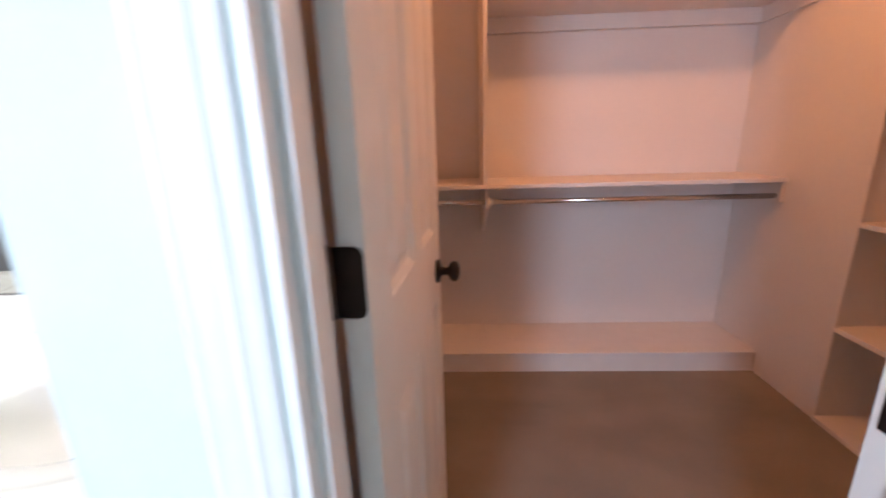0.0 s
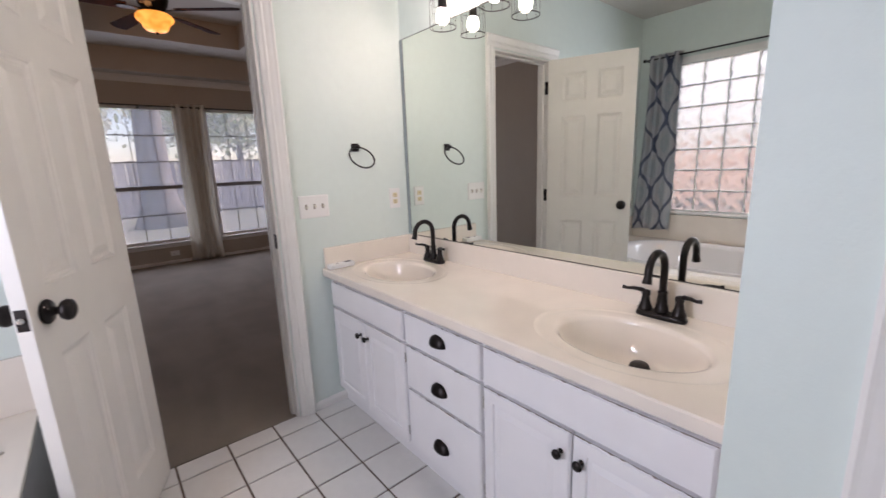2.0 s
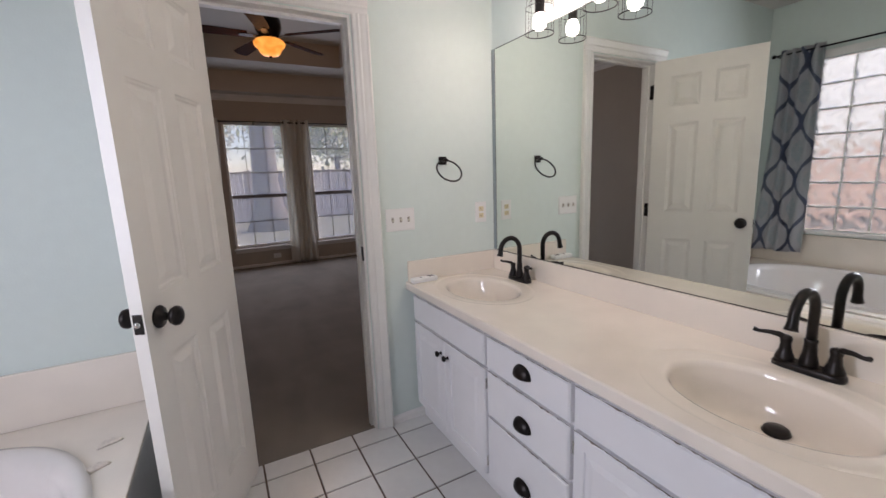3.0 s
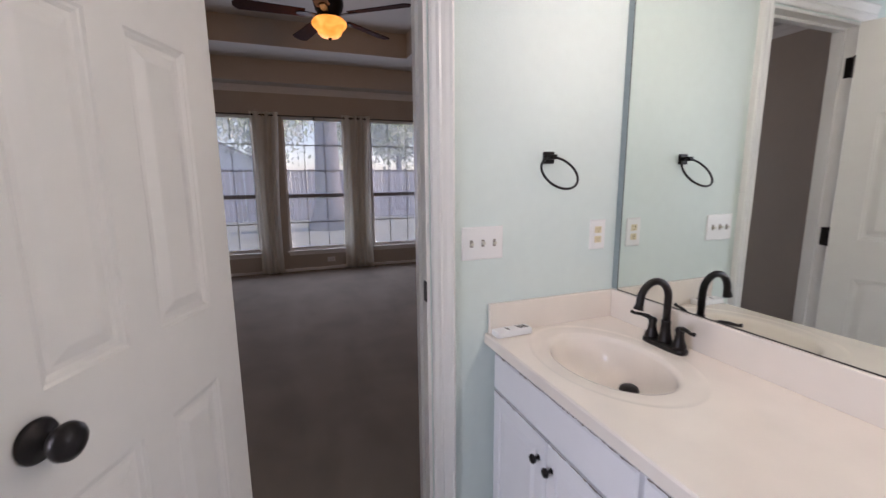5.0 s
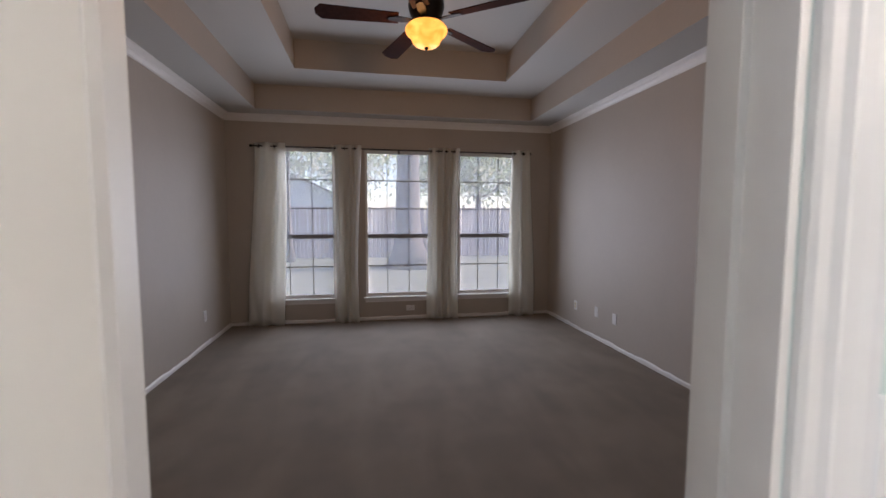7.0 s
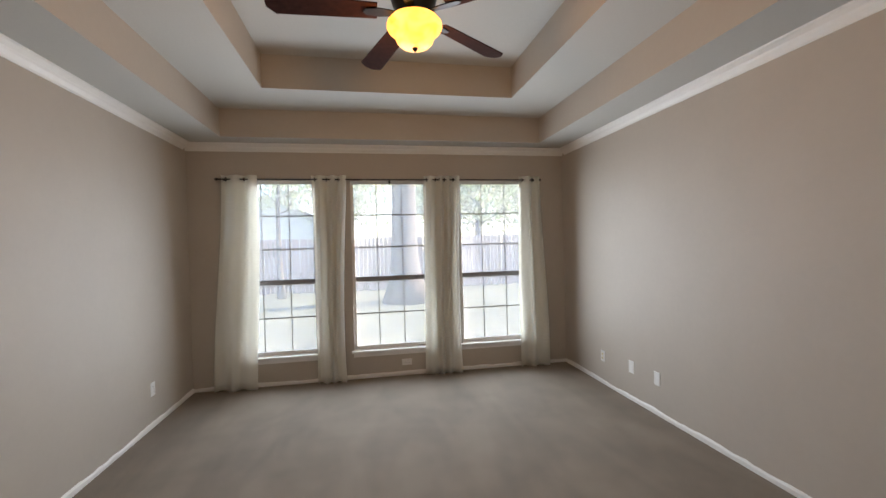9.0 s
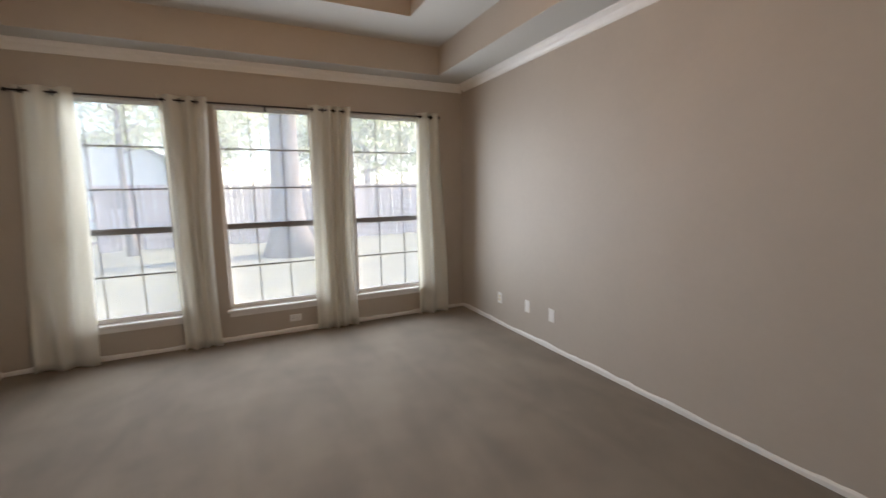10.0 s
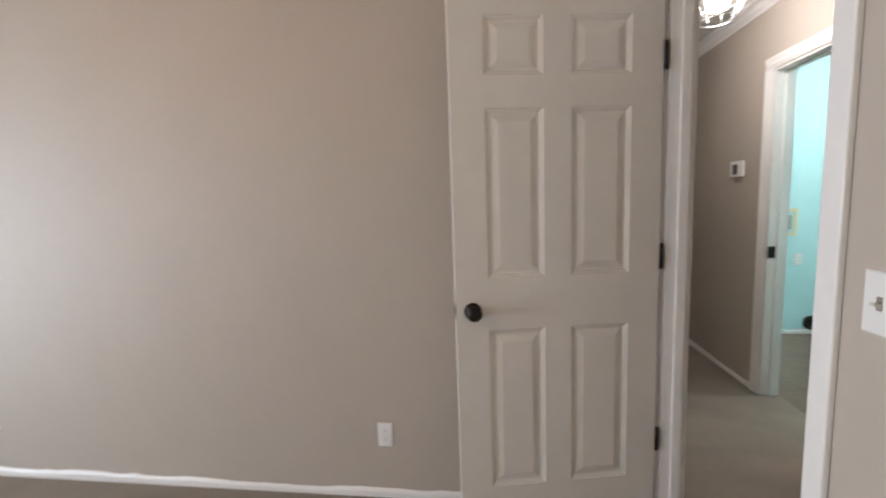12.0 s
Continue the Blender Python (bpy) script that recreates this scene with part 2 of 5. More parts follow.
wall("wall_closet_front", "x", 0.58, 0.70, -1.93, 0.485, 0, 2.9, MINT, CLOSET, "mint wall with the closet doorway", [(-0.47, 0.24, -0.01, DH)])
wall("wall_bath_west", "x", -1.94, -1.82, -1.9, 2.42, 0, 2.9, MINT, MINT, "mint wall with a block window over the tub", [(0.75, 2.05, 0.81, 2.23)])
wall("wall_bath_south", "y", -2.02, -1.9, -1.94, 0.58, 0, 2.9, MINT, MINT, "plain mint wall behind the tub area")
wall("wall_bedroom_west", "x", -1.906, -1.786, 2.53, 7.895, 0, 3.5, TAUPE, TAUPE, "plain taupe bedroom wall")
wall("wall_bedroom_east", "x", 2.635, 2.755, 2.53, 7.895, 0, 3.5, TAUPE, TAUPE, "plain taupe bedroom wall with outlets")
wall("wall_bedroom_north", "y", 7.775, 7.895, -1.786, 2.635, 0, 3.5, TAUPE, TAUPE, "taupe bedroom wall with three tall windows", [(a, b, WZ0, WZ1) for a, b in WIN])
wall("wall_closet_back", "x", 2.75, 2.87, -1.69, 0.485, 0, 2.9, CLOSET, TEAL, "pale closet back wall")
wall("wall_closet_side", "y", -1.69, -1.57, 1.94, 2.75, 0, 2.9, CLOSET, CLOSET, "pale closet side wall")
wall("wall_closet_recess", "y", -2.05, -1.93, 0.58, 2.06, 0, 2.9, CLOSET, CLOSET, "pale closet wall behind the shelves")
wall("wall_closet_recess_end", "x", 1.94, 2.06, -1.93, -1.69, 0, 2.9, CLOSET, CLOSET, "pale closet wall end")
wall("wall_closet_north", "y", 0.365, 0.485, 1.375, 2.75, 0, 2.9, CLOSET, CLOSET, "pale closet wall")
wall("wall_hall_south", "y", 1.29, 1.41, 1.375, 6.0, 0, 2.9, TEAL, TAUPE, "taupe hall wall with a cased doorway", [(3.10, 3.85, -0.01, 2.235)])
wall("wall_hall_east", "x", 6.0, 6.12, 1.29, 2.53, 0, 2.9, TAUPE, TAUPE, "plain taupe hall end wall")
wall("wall_hall_side", "y", 2.42, 2.53, 2.755, 6.12, 0, 2.9, TAUPE, TAUPE, "plain taupe hall wall")
wall("wall_laundry_east", "x", 5.23, 5.35, -0.9, 1.29, 0, 2.9, TEAL, TEAL, "teal laundry wall")
wall("wall_laundry_south", "y", -1.02, -0.9, 2.87, 5.35, 0, 2.9, TEAL, TEAL, "teal laundry wall")
wall("wall_laundry_west", "x", 2.87, 2.90, 0.485, 1.29, 0, 2.9, TEAL, TEAL, "teal laundry wall")
plain("floor_bedroom", [(-1.906, 2.755, 2.445, 7.895, -0.1, 0.0)], CARPET, "beige bedroom carpet with vacuum marks", "floor")
plain("floor_closet", [(0.64, 2.87, -2.05, 0.485, -0.1, 0.0)], CARPET, "beige closet carpet", "floor")
plain("floor_hall", [(1.375, 6.0, 1.29, 2.445, -0.1, 0.0)], CARPET, "beige hall carpet", "floor")
plain("floor_laundry", [(2.9, 5.23, -0.9, 1.29, -0.1, -0.004)], LFLOOR, "brown laundry floor", "floor")
bath_floor = plain("floor_bath", [(-1.94, 1.255, -1.9, 2.445, -0.1, -0.006)], GROUT, "white square floor tiles with brown grout", "floor")
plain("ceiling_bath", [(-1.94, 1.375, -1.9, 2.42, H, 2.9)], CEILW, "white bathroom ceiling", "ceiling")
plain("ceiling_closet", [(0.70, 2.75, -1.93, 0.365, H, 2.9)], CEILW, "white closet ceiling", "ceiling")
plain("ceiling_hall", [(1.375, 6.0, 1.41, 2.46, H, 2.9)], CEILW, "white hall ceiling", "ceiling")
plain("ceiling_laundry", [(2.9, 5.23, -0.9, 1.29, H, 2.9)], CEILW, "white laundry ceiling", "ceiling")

# stepped tray ceiling: white undersides, taupe risers
TX0, TX1, TY0, TY1 = -1.33, 2.19, 2.86, 7.455
UX0, UX1, UY0, UY1 = -0.765, 1.625, 3.47, 6.84
bm = bmesh.new()


def ring(bm, o, i, z0, z1):
    for r in ((o[0], o[1], o[2], i[2]), (o[0], o[1], i[3], o[3]), (o[0], i[0], i[2], i[3]), (i[1], o[1], i[2], i[3])):
        box(bm, *r, z0, z1)


ring(bm, (-1.786, 2.635, 2.53, 7.775), (TX0, TX1, TY0, TY1), H, 3.03)
ring(bm, (-1.786, 2.635, 2.53, 7.775), (UX0, UX1, UY0, UY1), 3.03, 3.34)
box(bm, -1.786, 2.635, 2.53, 7.775, 3.34, 3.5)
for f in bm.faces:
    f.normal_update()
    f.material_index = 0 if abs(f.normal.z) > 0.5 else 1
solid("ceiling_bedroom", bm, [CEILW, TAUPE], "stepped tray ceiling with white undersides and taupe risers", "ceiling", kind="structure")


# ---- reliefs, doors and trim ----
def relief(bm, x0, x1, z0, z1, y, out, steps, mi=0):
    """Nested rectangles on a face in the x-z plane: (inset, height) pairs, height along out (+1 or -1 on y)."""
    loops = []
    for inset, h in steps:
        loops.append([bm.verts.new((px, y + out * h, pz)) for px, pz in ((x0 + inset, z0 + inset), (x1 - inset, z0 + inset), (x1 - inset, z1 - inset), (x0 + inset, z1 - inset))])
    for a, b in zip(loops, loops[1:]):
        for i in range(4):
            bm.faces.new((a[i], a[(i + 1) % 4], b[(i + 1) % 4], b[i])).material_index = mi
    bm.faces.new(loops[-1]).material_index = mi


PANEL = ((0, 0), (0.005, -0.004), (0.010, -0.005), (0.017, -0.010), (0.027, -0.010), (0.052, -0.002), (0.056, -0.0015))


def six_panel_leaf(W, T, Hh, shift=0.0):
    """A moulded six-panel door leaf: width on x, thickness on y, height on z."""
    bm = bmesh.new()
    k = W / 0.895
    cx = [0, *(q * k - shift for q in (0.15, 0.405, 0.523, 0.768)), W]
    s = Hh / 2.25
    cz = [0, 0.21 * s, 0.90 * s, 1.115 * s, 1.785 * s, 1.908 * s, 2.13 * s, Hh]
    for y, out in ((0, -1), (T, 1)):
        for i in range(5):
            for j in range(7):
                if i in (1, 3) and j in (1, 3, 5):
                    relief(bm, cx[i], cx[i + 1], cz[j], cz[j + 1], y, out, PANEL)
                else:
                    vs = [bm.verts.new((a, y, b)) for a, b in ((cx[i], cz[j]), (cx[i + 1], cz[j]), (cx[i + 1], cz[j + 1]), (cx[i], cz[j + 1]))]
                    bm.faces.new(vs)
    for a, b in (((0, 0), (W, 0)), ((W, 0), (W, Hh)), ((W, Hh), (0, Hh)), ((0, Hh), (0, 0))):
        vs = [bm.verts.new(p) for p in ((a[0], 0, a[1]), (b[0], 0, b[1]), (b[0], T, b[1]), (a[0], T, a[1]))]
        bm.faces.new(vs)
    bmesh.ops.remove_doubles(bm, verts=bm.verts[:], dist=1e-5)
    return bm


def knob_mesh():
    bm = bmesh.new()
    lathe(bm, [(0.034, 0), (0.036, 0.004), (0.032, 0.010), (0.014, 0.014), (0.011, 0.028), (0.014, 0.034), (0.026, 0.040), (0.031, 0.050), (0.029, 0.060), (0.018, 0.067), (0.004, 0.069)], seg=28)
    return bm


def panel_door(label, W, Hh, m, hinge_zs, knob_z=0.985, hinge_side=0, plate_to=0.0, shift=0.0):
    """A door leaf hung at the local origin, running along local x; hinge_side: the face (y = 0 or T) that has the knuckles."""
    T = 0.037
    d = thing("panel_door", label, "door", m)
    part("leaf", six_panel_leaf(W, T, Hh, shift), DOORW, d, "white six-panel leaf")
    for y, rx in ((0, 90), (T, -90)):
        part("knob", knob_mesh(), BRONZE, d, "dark bronze round knob", pose(W - 0.068, y, knob_z, rx, 0, 0))
    part("latch_plate", boxes((W - 0.001, W + 0.002, T / 2 - 0.013, T / 2 + 0.013, knob_z - 0.03, knob_z + 0.03)), BRONZE, d, "dark latch plate")
    bm = bmesh.new()
    lathe(bm, [(0.009, 0), (0.009, 0.008), (0.004, 0.012)], pose(W + 0.001, T / 2, knob_z, 0, 90, 0), 12)
    part("latch_bolt", bm, CHROME, d, "brass latch bolt")
    for hz in hinge_zs:
        bm = bmesh.new()
        lo, hi, c = 0.003, T - 0.003 + plate_to, 0.011 if plate_to else 0.003
        prism(bm, [(lo + c, hz - 0.05), (hi, hz - 0.05), (hi, hz + 0.05), (lo + c, hz + 0.05), (lo + c * 0.3, hz + 0.05 - c * 0.3), (lo, hz + 0.05 - c), (lo, hz - 0.05 + c), (lo + c * 0.3, hz - 0.05 + c * 0.3)], (1, 0, 0), 0.0035, (-0.003, 0, 0), (0, 1, 0), (0, 0, 1))
        y = -0.006 if hinge_side == 0 else T + 0.006 + plate_to
        lathe(bm, [(0.003, -0.054), (0.0075, -0.052), (0.0075, 0.052), (0.003, 0.054)], pose(-0.004, y, hz), 12)
        part("hinge", bm, BRONZE, d, "dark bronze hinge")
    return d


CASE = [(0, 0), (0.074, 0), (0.074, 0.017), (0.066, 0.021), (0.058, 0.018), (0.046, 0.016), (0.034, 0.013), (0.026, 0.015), (0.018, 0.011), (0.006, 0.009), (0, 0.006)]


def casing(parent, axis, face, out, a0, a1, top, white=None, wide=1.0, deep=1.0):
    """Fluted casing round an opening a0..a1 on one face of a wall: two legs and a head."""
    white = white or WHITE
    e = 0.006
    outline = [(p * wide, q * deep) for p, q in CASE]
    w = 0.074 * wide
    if axis == "y":
        o, u, n = lambda a, z: (a, face, z), (1, 0, 0), (0, out, 0)
    else:
        o, u, n = lambda a, z: (face, a, z), (0, 1, 0), (out, 0, 0)
    for a, s in ((a0 - e, -1), (a1 + e, 1)):
        bm = bmesh.new()
        prism(bm, outline, (0, 0, 1), top + e, o(a, 0), tuple(s * c for c in u), n)
        part("casing_leg", bm, white, parent)
    bm = bmesh.new()
    prism(bm, outline, u, a1 - a0 + 2 * e + 2 * w, o(a0 - e - w, top + e + 0.001), (0, 0, 1), n)
    part("casing_head", bm, white, parent)


def jambs(parent, axis, t0, t1, a0, a1, top, white=None, stop=0.5):
    """Lining boards of an opening with a stop bead."""
    white = white or WHITE
    c = t0 + (t1 - t0) * stop
    rows = [("jamb", (a0, a0 + 0.012, t0 - 0.002, t1 + 0.002, 0, top)), ("jamb", (a1 - 0.012, a1, t0 - 0.002, t1 + 0.002, 0, top)), ("head_jamb", (a0 + 0.012, a1 - 0.012, t0 - 0.002, t1 + 0.002, top - 0.012, top)),
            ("stop", (a0 + 0.012, a0 + 0.024, c - 0.018, c + 0.018, 0, top - 0.012)), ("stop", (a1 - 0.024, a1 - 0.012, c - 0.018, c + 0.018, 0, top - 0.012)), ("stop", (a0 + 0.024, a1 - 0.024, c - 0.018, c + 0.018, top - 0.024, top - 0.012))]
    for n, (p, q, r, s, z0, z1) in rows:
        b = (p, q, r, s, z0, z1) if axis == "y" else (r, s, p, q, z0, z1)
        part(n, boxes(b), white, parent)


def door_frame(name, axis, t0, t1, a0, a1, top, label, sides=(-1, 1), stop=0.5, wide=1.0, deep=1.0):
    d = thing(name, label, "door frame", kind="structure")
    jambs(d, axis, t0, t1, a0, a1, top, stop=stop)
    if -1 in sides:
        casing(d, axis, t0, -1, a0, a1, top, wide=wide, deep=deep)
    if 1 in sides:
        casing(d, axis, t1, 1, a0, a1, top)
    return d


f1 = door_frame("door_1", "y", 2.42, 2.53, -0.235, 0.435, DH, "white fluted casing round the bathroom doorway", stop=0.62, wide=1.08, deep=1.5)
part("strike_plate", boxes((0.4195, 0.4232, 2.4165, 2.446, 0.968, 1.042), bevel=0.0012), BRONZE, f1, "dark strike plate")
for hz in (0.292, 1.072, 1.942):
    part("hinge_leaf", boxes((-0.2235, -0.2195, 2.414, 2.456, hz - 0.05, hz + 0.05), bevel=0.001), BRONZE, f1, "dark bronze hinge leaf on the jamb")
f2 = door_frame("door_2", "y", 2.46, 2.56, 1.77, 2.60, 2.27, "white casing round the bedroom doorway", sides=(-1,), stop=0.4)
for nm, b in (("casing_leg", (1.71, 1.767, 2.56, 2.576, 0, 2.33)), ("casing_leg", (2.603, 2.634, 2.56, 2.576, 0, 2.33)), ("casing_head", (1.767, 2.603, 2.56, 2.576, 2.273, 2.33))):
    part(nm, boxes(b, bevel=0.004), WHITE, f2)
f3 = door_frame("door_3", "x", 0.58, 0.70, -0.47, 0.24, DH, "white fluted casing round the closet doorway", stop=0.4)
part("strike_plate", boxes((0.655, 0.69, -0.4585, -0.4555, 0.95, 1.02)), BRONZE, f3, "dark strike plate")
f4 = door_frame("door_4", "y", 1.29, 1.41, 3.10, 3.85, 2.235, "white casing round the laundry doorway", stop=0.4)
part("strike_plate", boxes((3.834, 3.8385, 1.362, 1.408, 0.985, 1.065)), BRONZE, f4, "dark strike plate")

panel_door("white six-panel door standing open against the tub", 0.652, 2.13, pose(-0.218, 2.412, 0.012, 0, 0, 180 + 67.5), (0.28, 1.06, 1.93), hinge_side=0)
panel_door("white six-panel door standing open along the taupe wall", 0.855, 2.25, pose(2.585, 2.585, 0.012, 0, 0, 101.5) @ pose(0, -0.037, 0), (0.373, 1.177, 1.975), hinge_side=1, shift=0.012)
panel_door("white six-panel closet door standing open into the closet", 0.715, 2.13, pose(0.735, 0.188, 0.012, 0, 0, -4.5), (0.28, 1.125, 1.93), knob_z=0.93, hinge_side=1, plate_to=0.012)


def run(name, outline, a, b, n, label, category="trim", mats=None, z=0.0):
    """A moulding run along a wall from a to b (x, y), facing n."""
    a, b = Vector((*a, z)), Vector((*b, z))
    bm = bmesh.new()
    prism(bm, outline, b - a, (b - a).length, a, (*n, 0), (0, 0, 1))
    return solid(name, bm, mats or WHITE, label, category, kind="structure")


def base_run(a, b, n, seed):
    """A low baseboard whose painted top edge wanders a little."""
    rng = random.Random(seed)
    a, b = Vector((*a, 0)), Vector((*b, 0))
    d, nv = (b - a), Vector((*n, 0))
    steps = max(2, int(d.length / 0.05))
    bm = bmesh.new()
    loops, drift = [], 0.0
    for i in range(steps + 1):
        drift = 0.8 * drift + rng.gauss(0, 0.0022)
        k = 1 + max(-0.2, min(0.25, drift / 0.02))
        loops.append([bm.verts.new(a + d * (i / steps) + nv * u + Vector((0, 0, z * k))) for u, z in BASE])
    m = len(BASE)
    for p, q in zip(loops, loops[1:]):
        for i in range(m):
            bm.faces.new((p[i], p[(i + 1) % m], q[(i + 1) % m], q[i]))
    bm.faces.new(loops[0][::-1])
    bm.faces.new(loops[-1])
    return solid("baseboard", bm, WHITE, "low white painted baseboard", "trim", kind="structure")


BASE = [(0, 0), (0.013, 0), (0.013, 0.027), (0.009, 0.033), (0.005, 0.038), (0, 0.040)]
CROWN = [(0, -0.085), (0.008, -0.085), (0.012, -0.072), (0.03, -0.05), (0.036, -0.034), (0.058, -0.016), (0.066, -0.012), (0.07, 0), (0, 0)]
for k, (a, b, n) in enumerate((((-1.786, 7.775), (2.635, 7.775), (0, -1)), ((-1.786, 2.53), (-1.786, 7.762), (1, 0)), ((2.635, 2.55), (2.635, 7.762), (-1, 0)), ((0.512, 2.53), (1.315, 2.53), (0, 1)), ((1.315, 2.56), (1.68, 2.56), (0, 1)), ((-1.773, 2.53), (-0.317, 2.53), (0, 1)),
                ((3.937, 1.41), (6.0, 1.41), (0, 1)), ((1.375, 1.41), (3.01, 1.41), (0, 1)), ((5.23, -0.9), (5.23, 1.29), (-1, 0)), ((0.512, 2.42), (0.745, 2.42), (0, -1)), ((0.70, 0.30), (0.70, 0.365), (1, 0)))):
    base_run(a, b, n, 40 + k)
for a, b, n in (((-1.786, 7.775), (2.635, 7.775), (0, -1)), ((-1.786, 2.53), (-1.786, 7.705), (1, 0)), ((2.635, 2.53), (2.635, 7.705), (-1, 0)), ((-1.716, 2.53), (2.565, 2.53), (0, 1)), ((1.375, 1.41), (6.0, 1.41), (0, 1))):
    run("crown_moulding", CROWN, a, b, n, "white crown moulding under the ceiling", z=H)


# ---- bedroom windows ----
def bar(bm, x0, x1, y0, y1, z0, z1):
    box(bm, x0, x1, y0, y1, z0, z1)


def bedroom_window(name, x0, x1):
    w = thing(name, "tall white double-hung window with dividing bars", "window", kind="structure")
    y0 = 7.835
    mid = 1.165
    f = 0.018
    bm = boxes((x0, x0 + f, y0 - 0.01, 7.895, WZ0, WZ1), (x1 - f, x1, y0 - 0.01, 7.895, WZ0, WZ1), (x0 + f, x1 - f, y0 - 0.01, 7.895, WZ1 - f, WZ1), (x0 + f, x1 - f, y0 - 0.01, 7.895, WZ0, WZ0 + f))
    frame_part = part("window_frame", bm, WHITE, w)
    for nm, z0, z1, yy, rows in (("upper_sash", mid, WZ1 - f, y0 + 0.022, 3), ("lower_sash", WZ0 + f, mid, y0 + 0.004, 2)):
        s = 0.014
        a0, a1 = x0 + f, x1 - f
        low, high = (0.030, 0.016) if nm == "upper_sash" else (0.022, 0.024)
        bm = boxes((a0, a0 + s, yy - 0.012, yy + 0.012, z0, z1), (a1 - s, a1, yy - 0.012, yy + 0.012, z0, z1))
        box(bm, a0 + s, a1 - s, yy - 0.012, yy + 0.012, *((z1 - high, z1) if nm == "upper_sash" else (z0, z0 + low)))
        sash = part(nm, bm, WHITE, w)
        part("meeting_rail", boxes((a0 + s, a1 - s, yy - 0.013, yy + 0.013, *((z0, z0 + low) if nm == "upper_sash" else (z1 - high, z1)))), MUNTIN, sash, "slate grey meeting rail")
        g = part("pane", boxes((a0 + s, a1 - s, yy - 0.002, yy + 0.002, z0 + low, z1 - high)), PANE, sash)
        g.visible_shadow = False
        for i in (1, 2):
            x = x0 + (x1 - x0) * i / 3
            part("muntin", boxes((x - 0.0038, x + 0.0038, yy - 0.006, yy + 0.006, z0 + low, z1 - high)), MUNTIN, sash)
        for j in range(1, rows):
            z = z0 + (z1 - z0) * j / rows
            for i in range(3):
                p, q = x0 + (x1 - x0) * i / 3 + 0.0038, x0 + (x1 - x0) * (i + 1) / 3 - 0.0038
                part("muntin", boxes((max(p, a0 + s), min(q, a1 - s), yy - 0.006, yy + 0.006, z - 0.0065, z + 0.0065)), MUNTIN, sash)
    part("window_sill", boxes((x0 - 0.03, x1 + 0.03, 7.735, 7.835, WZ0 - 0.028, WZ0 - 0.001), bevel=0.006), WHITE, w)
    part("apron", boxes((x0 - 0.01, x1 + 0.01, 7.762, 7.774, WZ0 - 0.075, WZ0 - 0.029)), WHITE, w)
    return w


for i, (a, b) in enumerate(WIN):
    bedroom_window("window_%d" % (i + 1), a, b)


# ---- cloth ----
def translucent(m, amount):
    nt = m.node_tree
    b = nt.nodes["Principled BSDF"]
    out = nt.nodes["Material Output"]
    tr = nt.nodes.new("ShaderNodeBsdfTranslucent")
    tr.inputs["Color"].default_value = (0.93, 0.91, 0.84, 1)
    mx = nt.nodes.new("ShaderNodeMixShader")
    mx.inputs[0].default_value = amount
    nt.links.new(b.outputs[0], mx.inputs[1])
    nt.links.new(tr.outputs[0], mx.inputs[2])
    nt.links.new(mx.outputs[0], out.inputs["Surface"])


SHEER = mat("white_curtain_cloth", (0.84, 0.83, 0.78), 0.9, grain=0.05, grain_scale=180, bump=0.3, bump_scale=400)
translucent(SHEER, 0.46)


def drape(top, bottom, z0, z1, depth, folds, seed, waist=0.0, thick=0.003):
    """A hanging cloth along x: top and bottom are (x0, x1); folds deepen downwards."""
    rng = random.Random(seed)
    nu, nv = folds * 10, 28
    ph = [rng.uniform(-0.5, 0.5) for _ in range(8)]
    bm = bmesh.new()
    for side in (0, 1):
        grid = []
        for j in range(nv + 1):
            v = j / nv
            z = z1 + (z0 - z1) * v
            e = v * v * (3 - 2 * v)
            xa = top[0] + (bottom[0] - top[0]) * e + waist * math.sin(math.pi * min(1, v * 1.2)) * 0.4
            xb = top[1] + (bottom[1] - top[1]) * e - waist * math.sin(math.pi * v)
            row = []
            for i in range(nu + 1):
                u = i / nu
                w = u + 0.03 * math.sin(2 * math.pi * u * 1.5 + ph[0] + v) + 0.02 * v * math.sin(7 * u + 3 * v + ph[1])
                amp = depth * (0.75 + 0.25 * math.sin(3 * u + ph[2])) * (1 - 0.35 * v * abs(math.sin(2.2 * u + ph[3])))
                y = amp * math.sin(2 * math.pi * folds * w + 0.5 * math.sin(4 * v + ph[4])) + 0.012 * v * math.sin(9 * u + 5 * v + ph[5])
                zz = z + (0.008 * math.sin(11 * u + ph[6]) if j == nv else 0)
                row.append(bm.verts.new((xa + (xb - xa) * u, y + side * thick, zz)))
            grid.append(row)
        for j in range(nv):
            for i in range(nu):
                f = bm.faces.new((grid[j][i], grid[j][i + 1], grid[j + 1][i + 1], grid[j + 1][i]))
                f.smooth = True
        if side == 0:
            first = grid
    rim = lambda g: [g[0][i] for i in range(nu + 1)] + [g[j][nu] for j in range(1, nv + 1)] + [g[nv][i] for i in range(nu - 1, -1, -1)] + [g[j][0] for j in range(nv - 1, 0, -1)]
    a, b = rim(first), rim(grid)
    for i in range(len(a)):
        bm.faces.new((a[i], a[(i + 1) % len(a)], b[(i + 1) % len(b)], b[i]))
    return bm


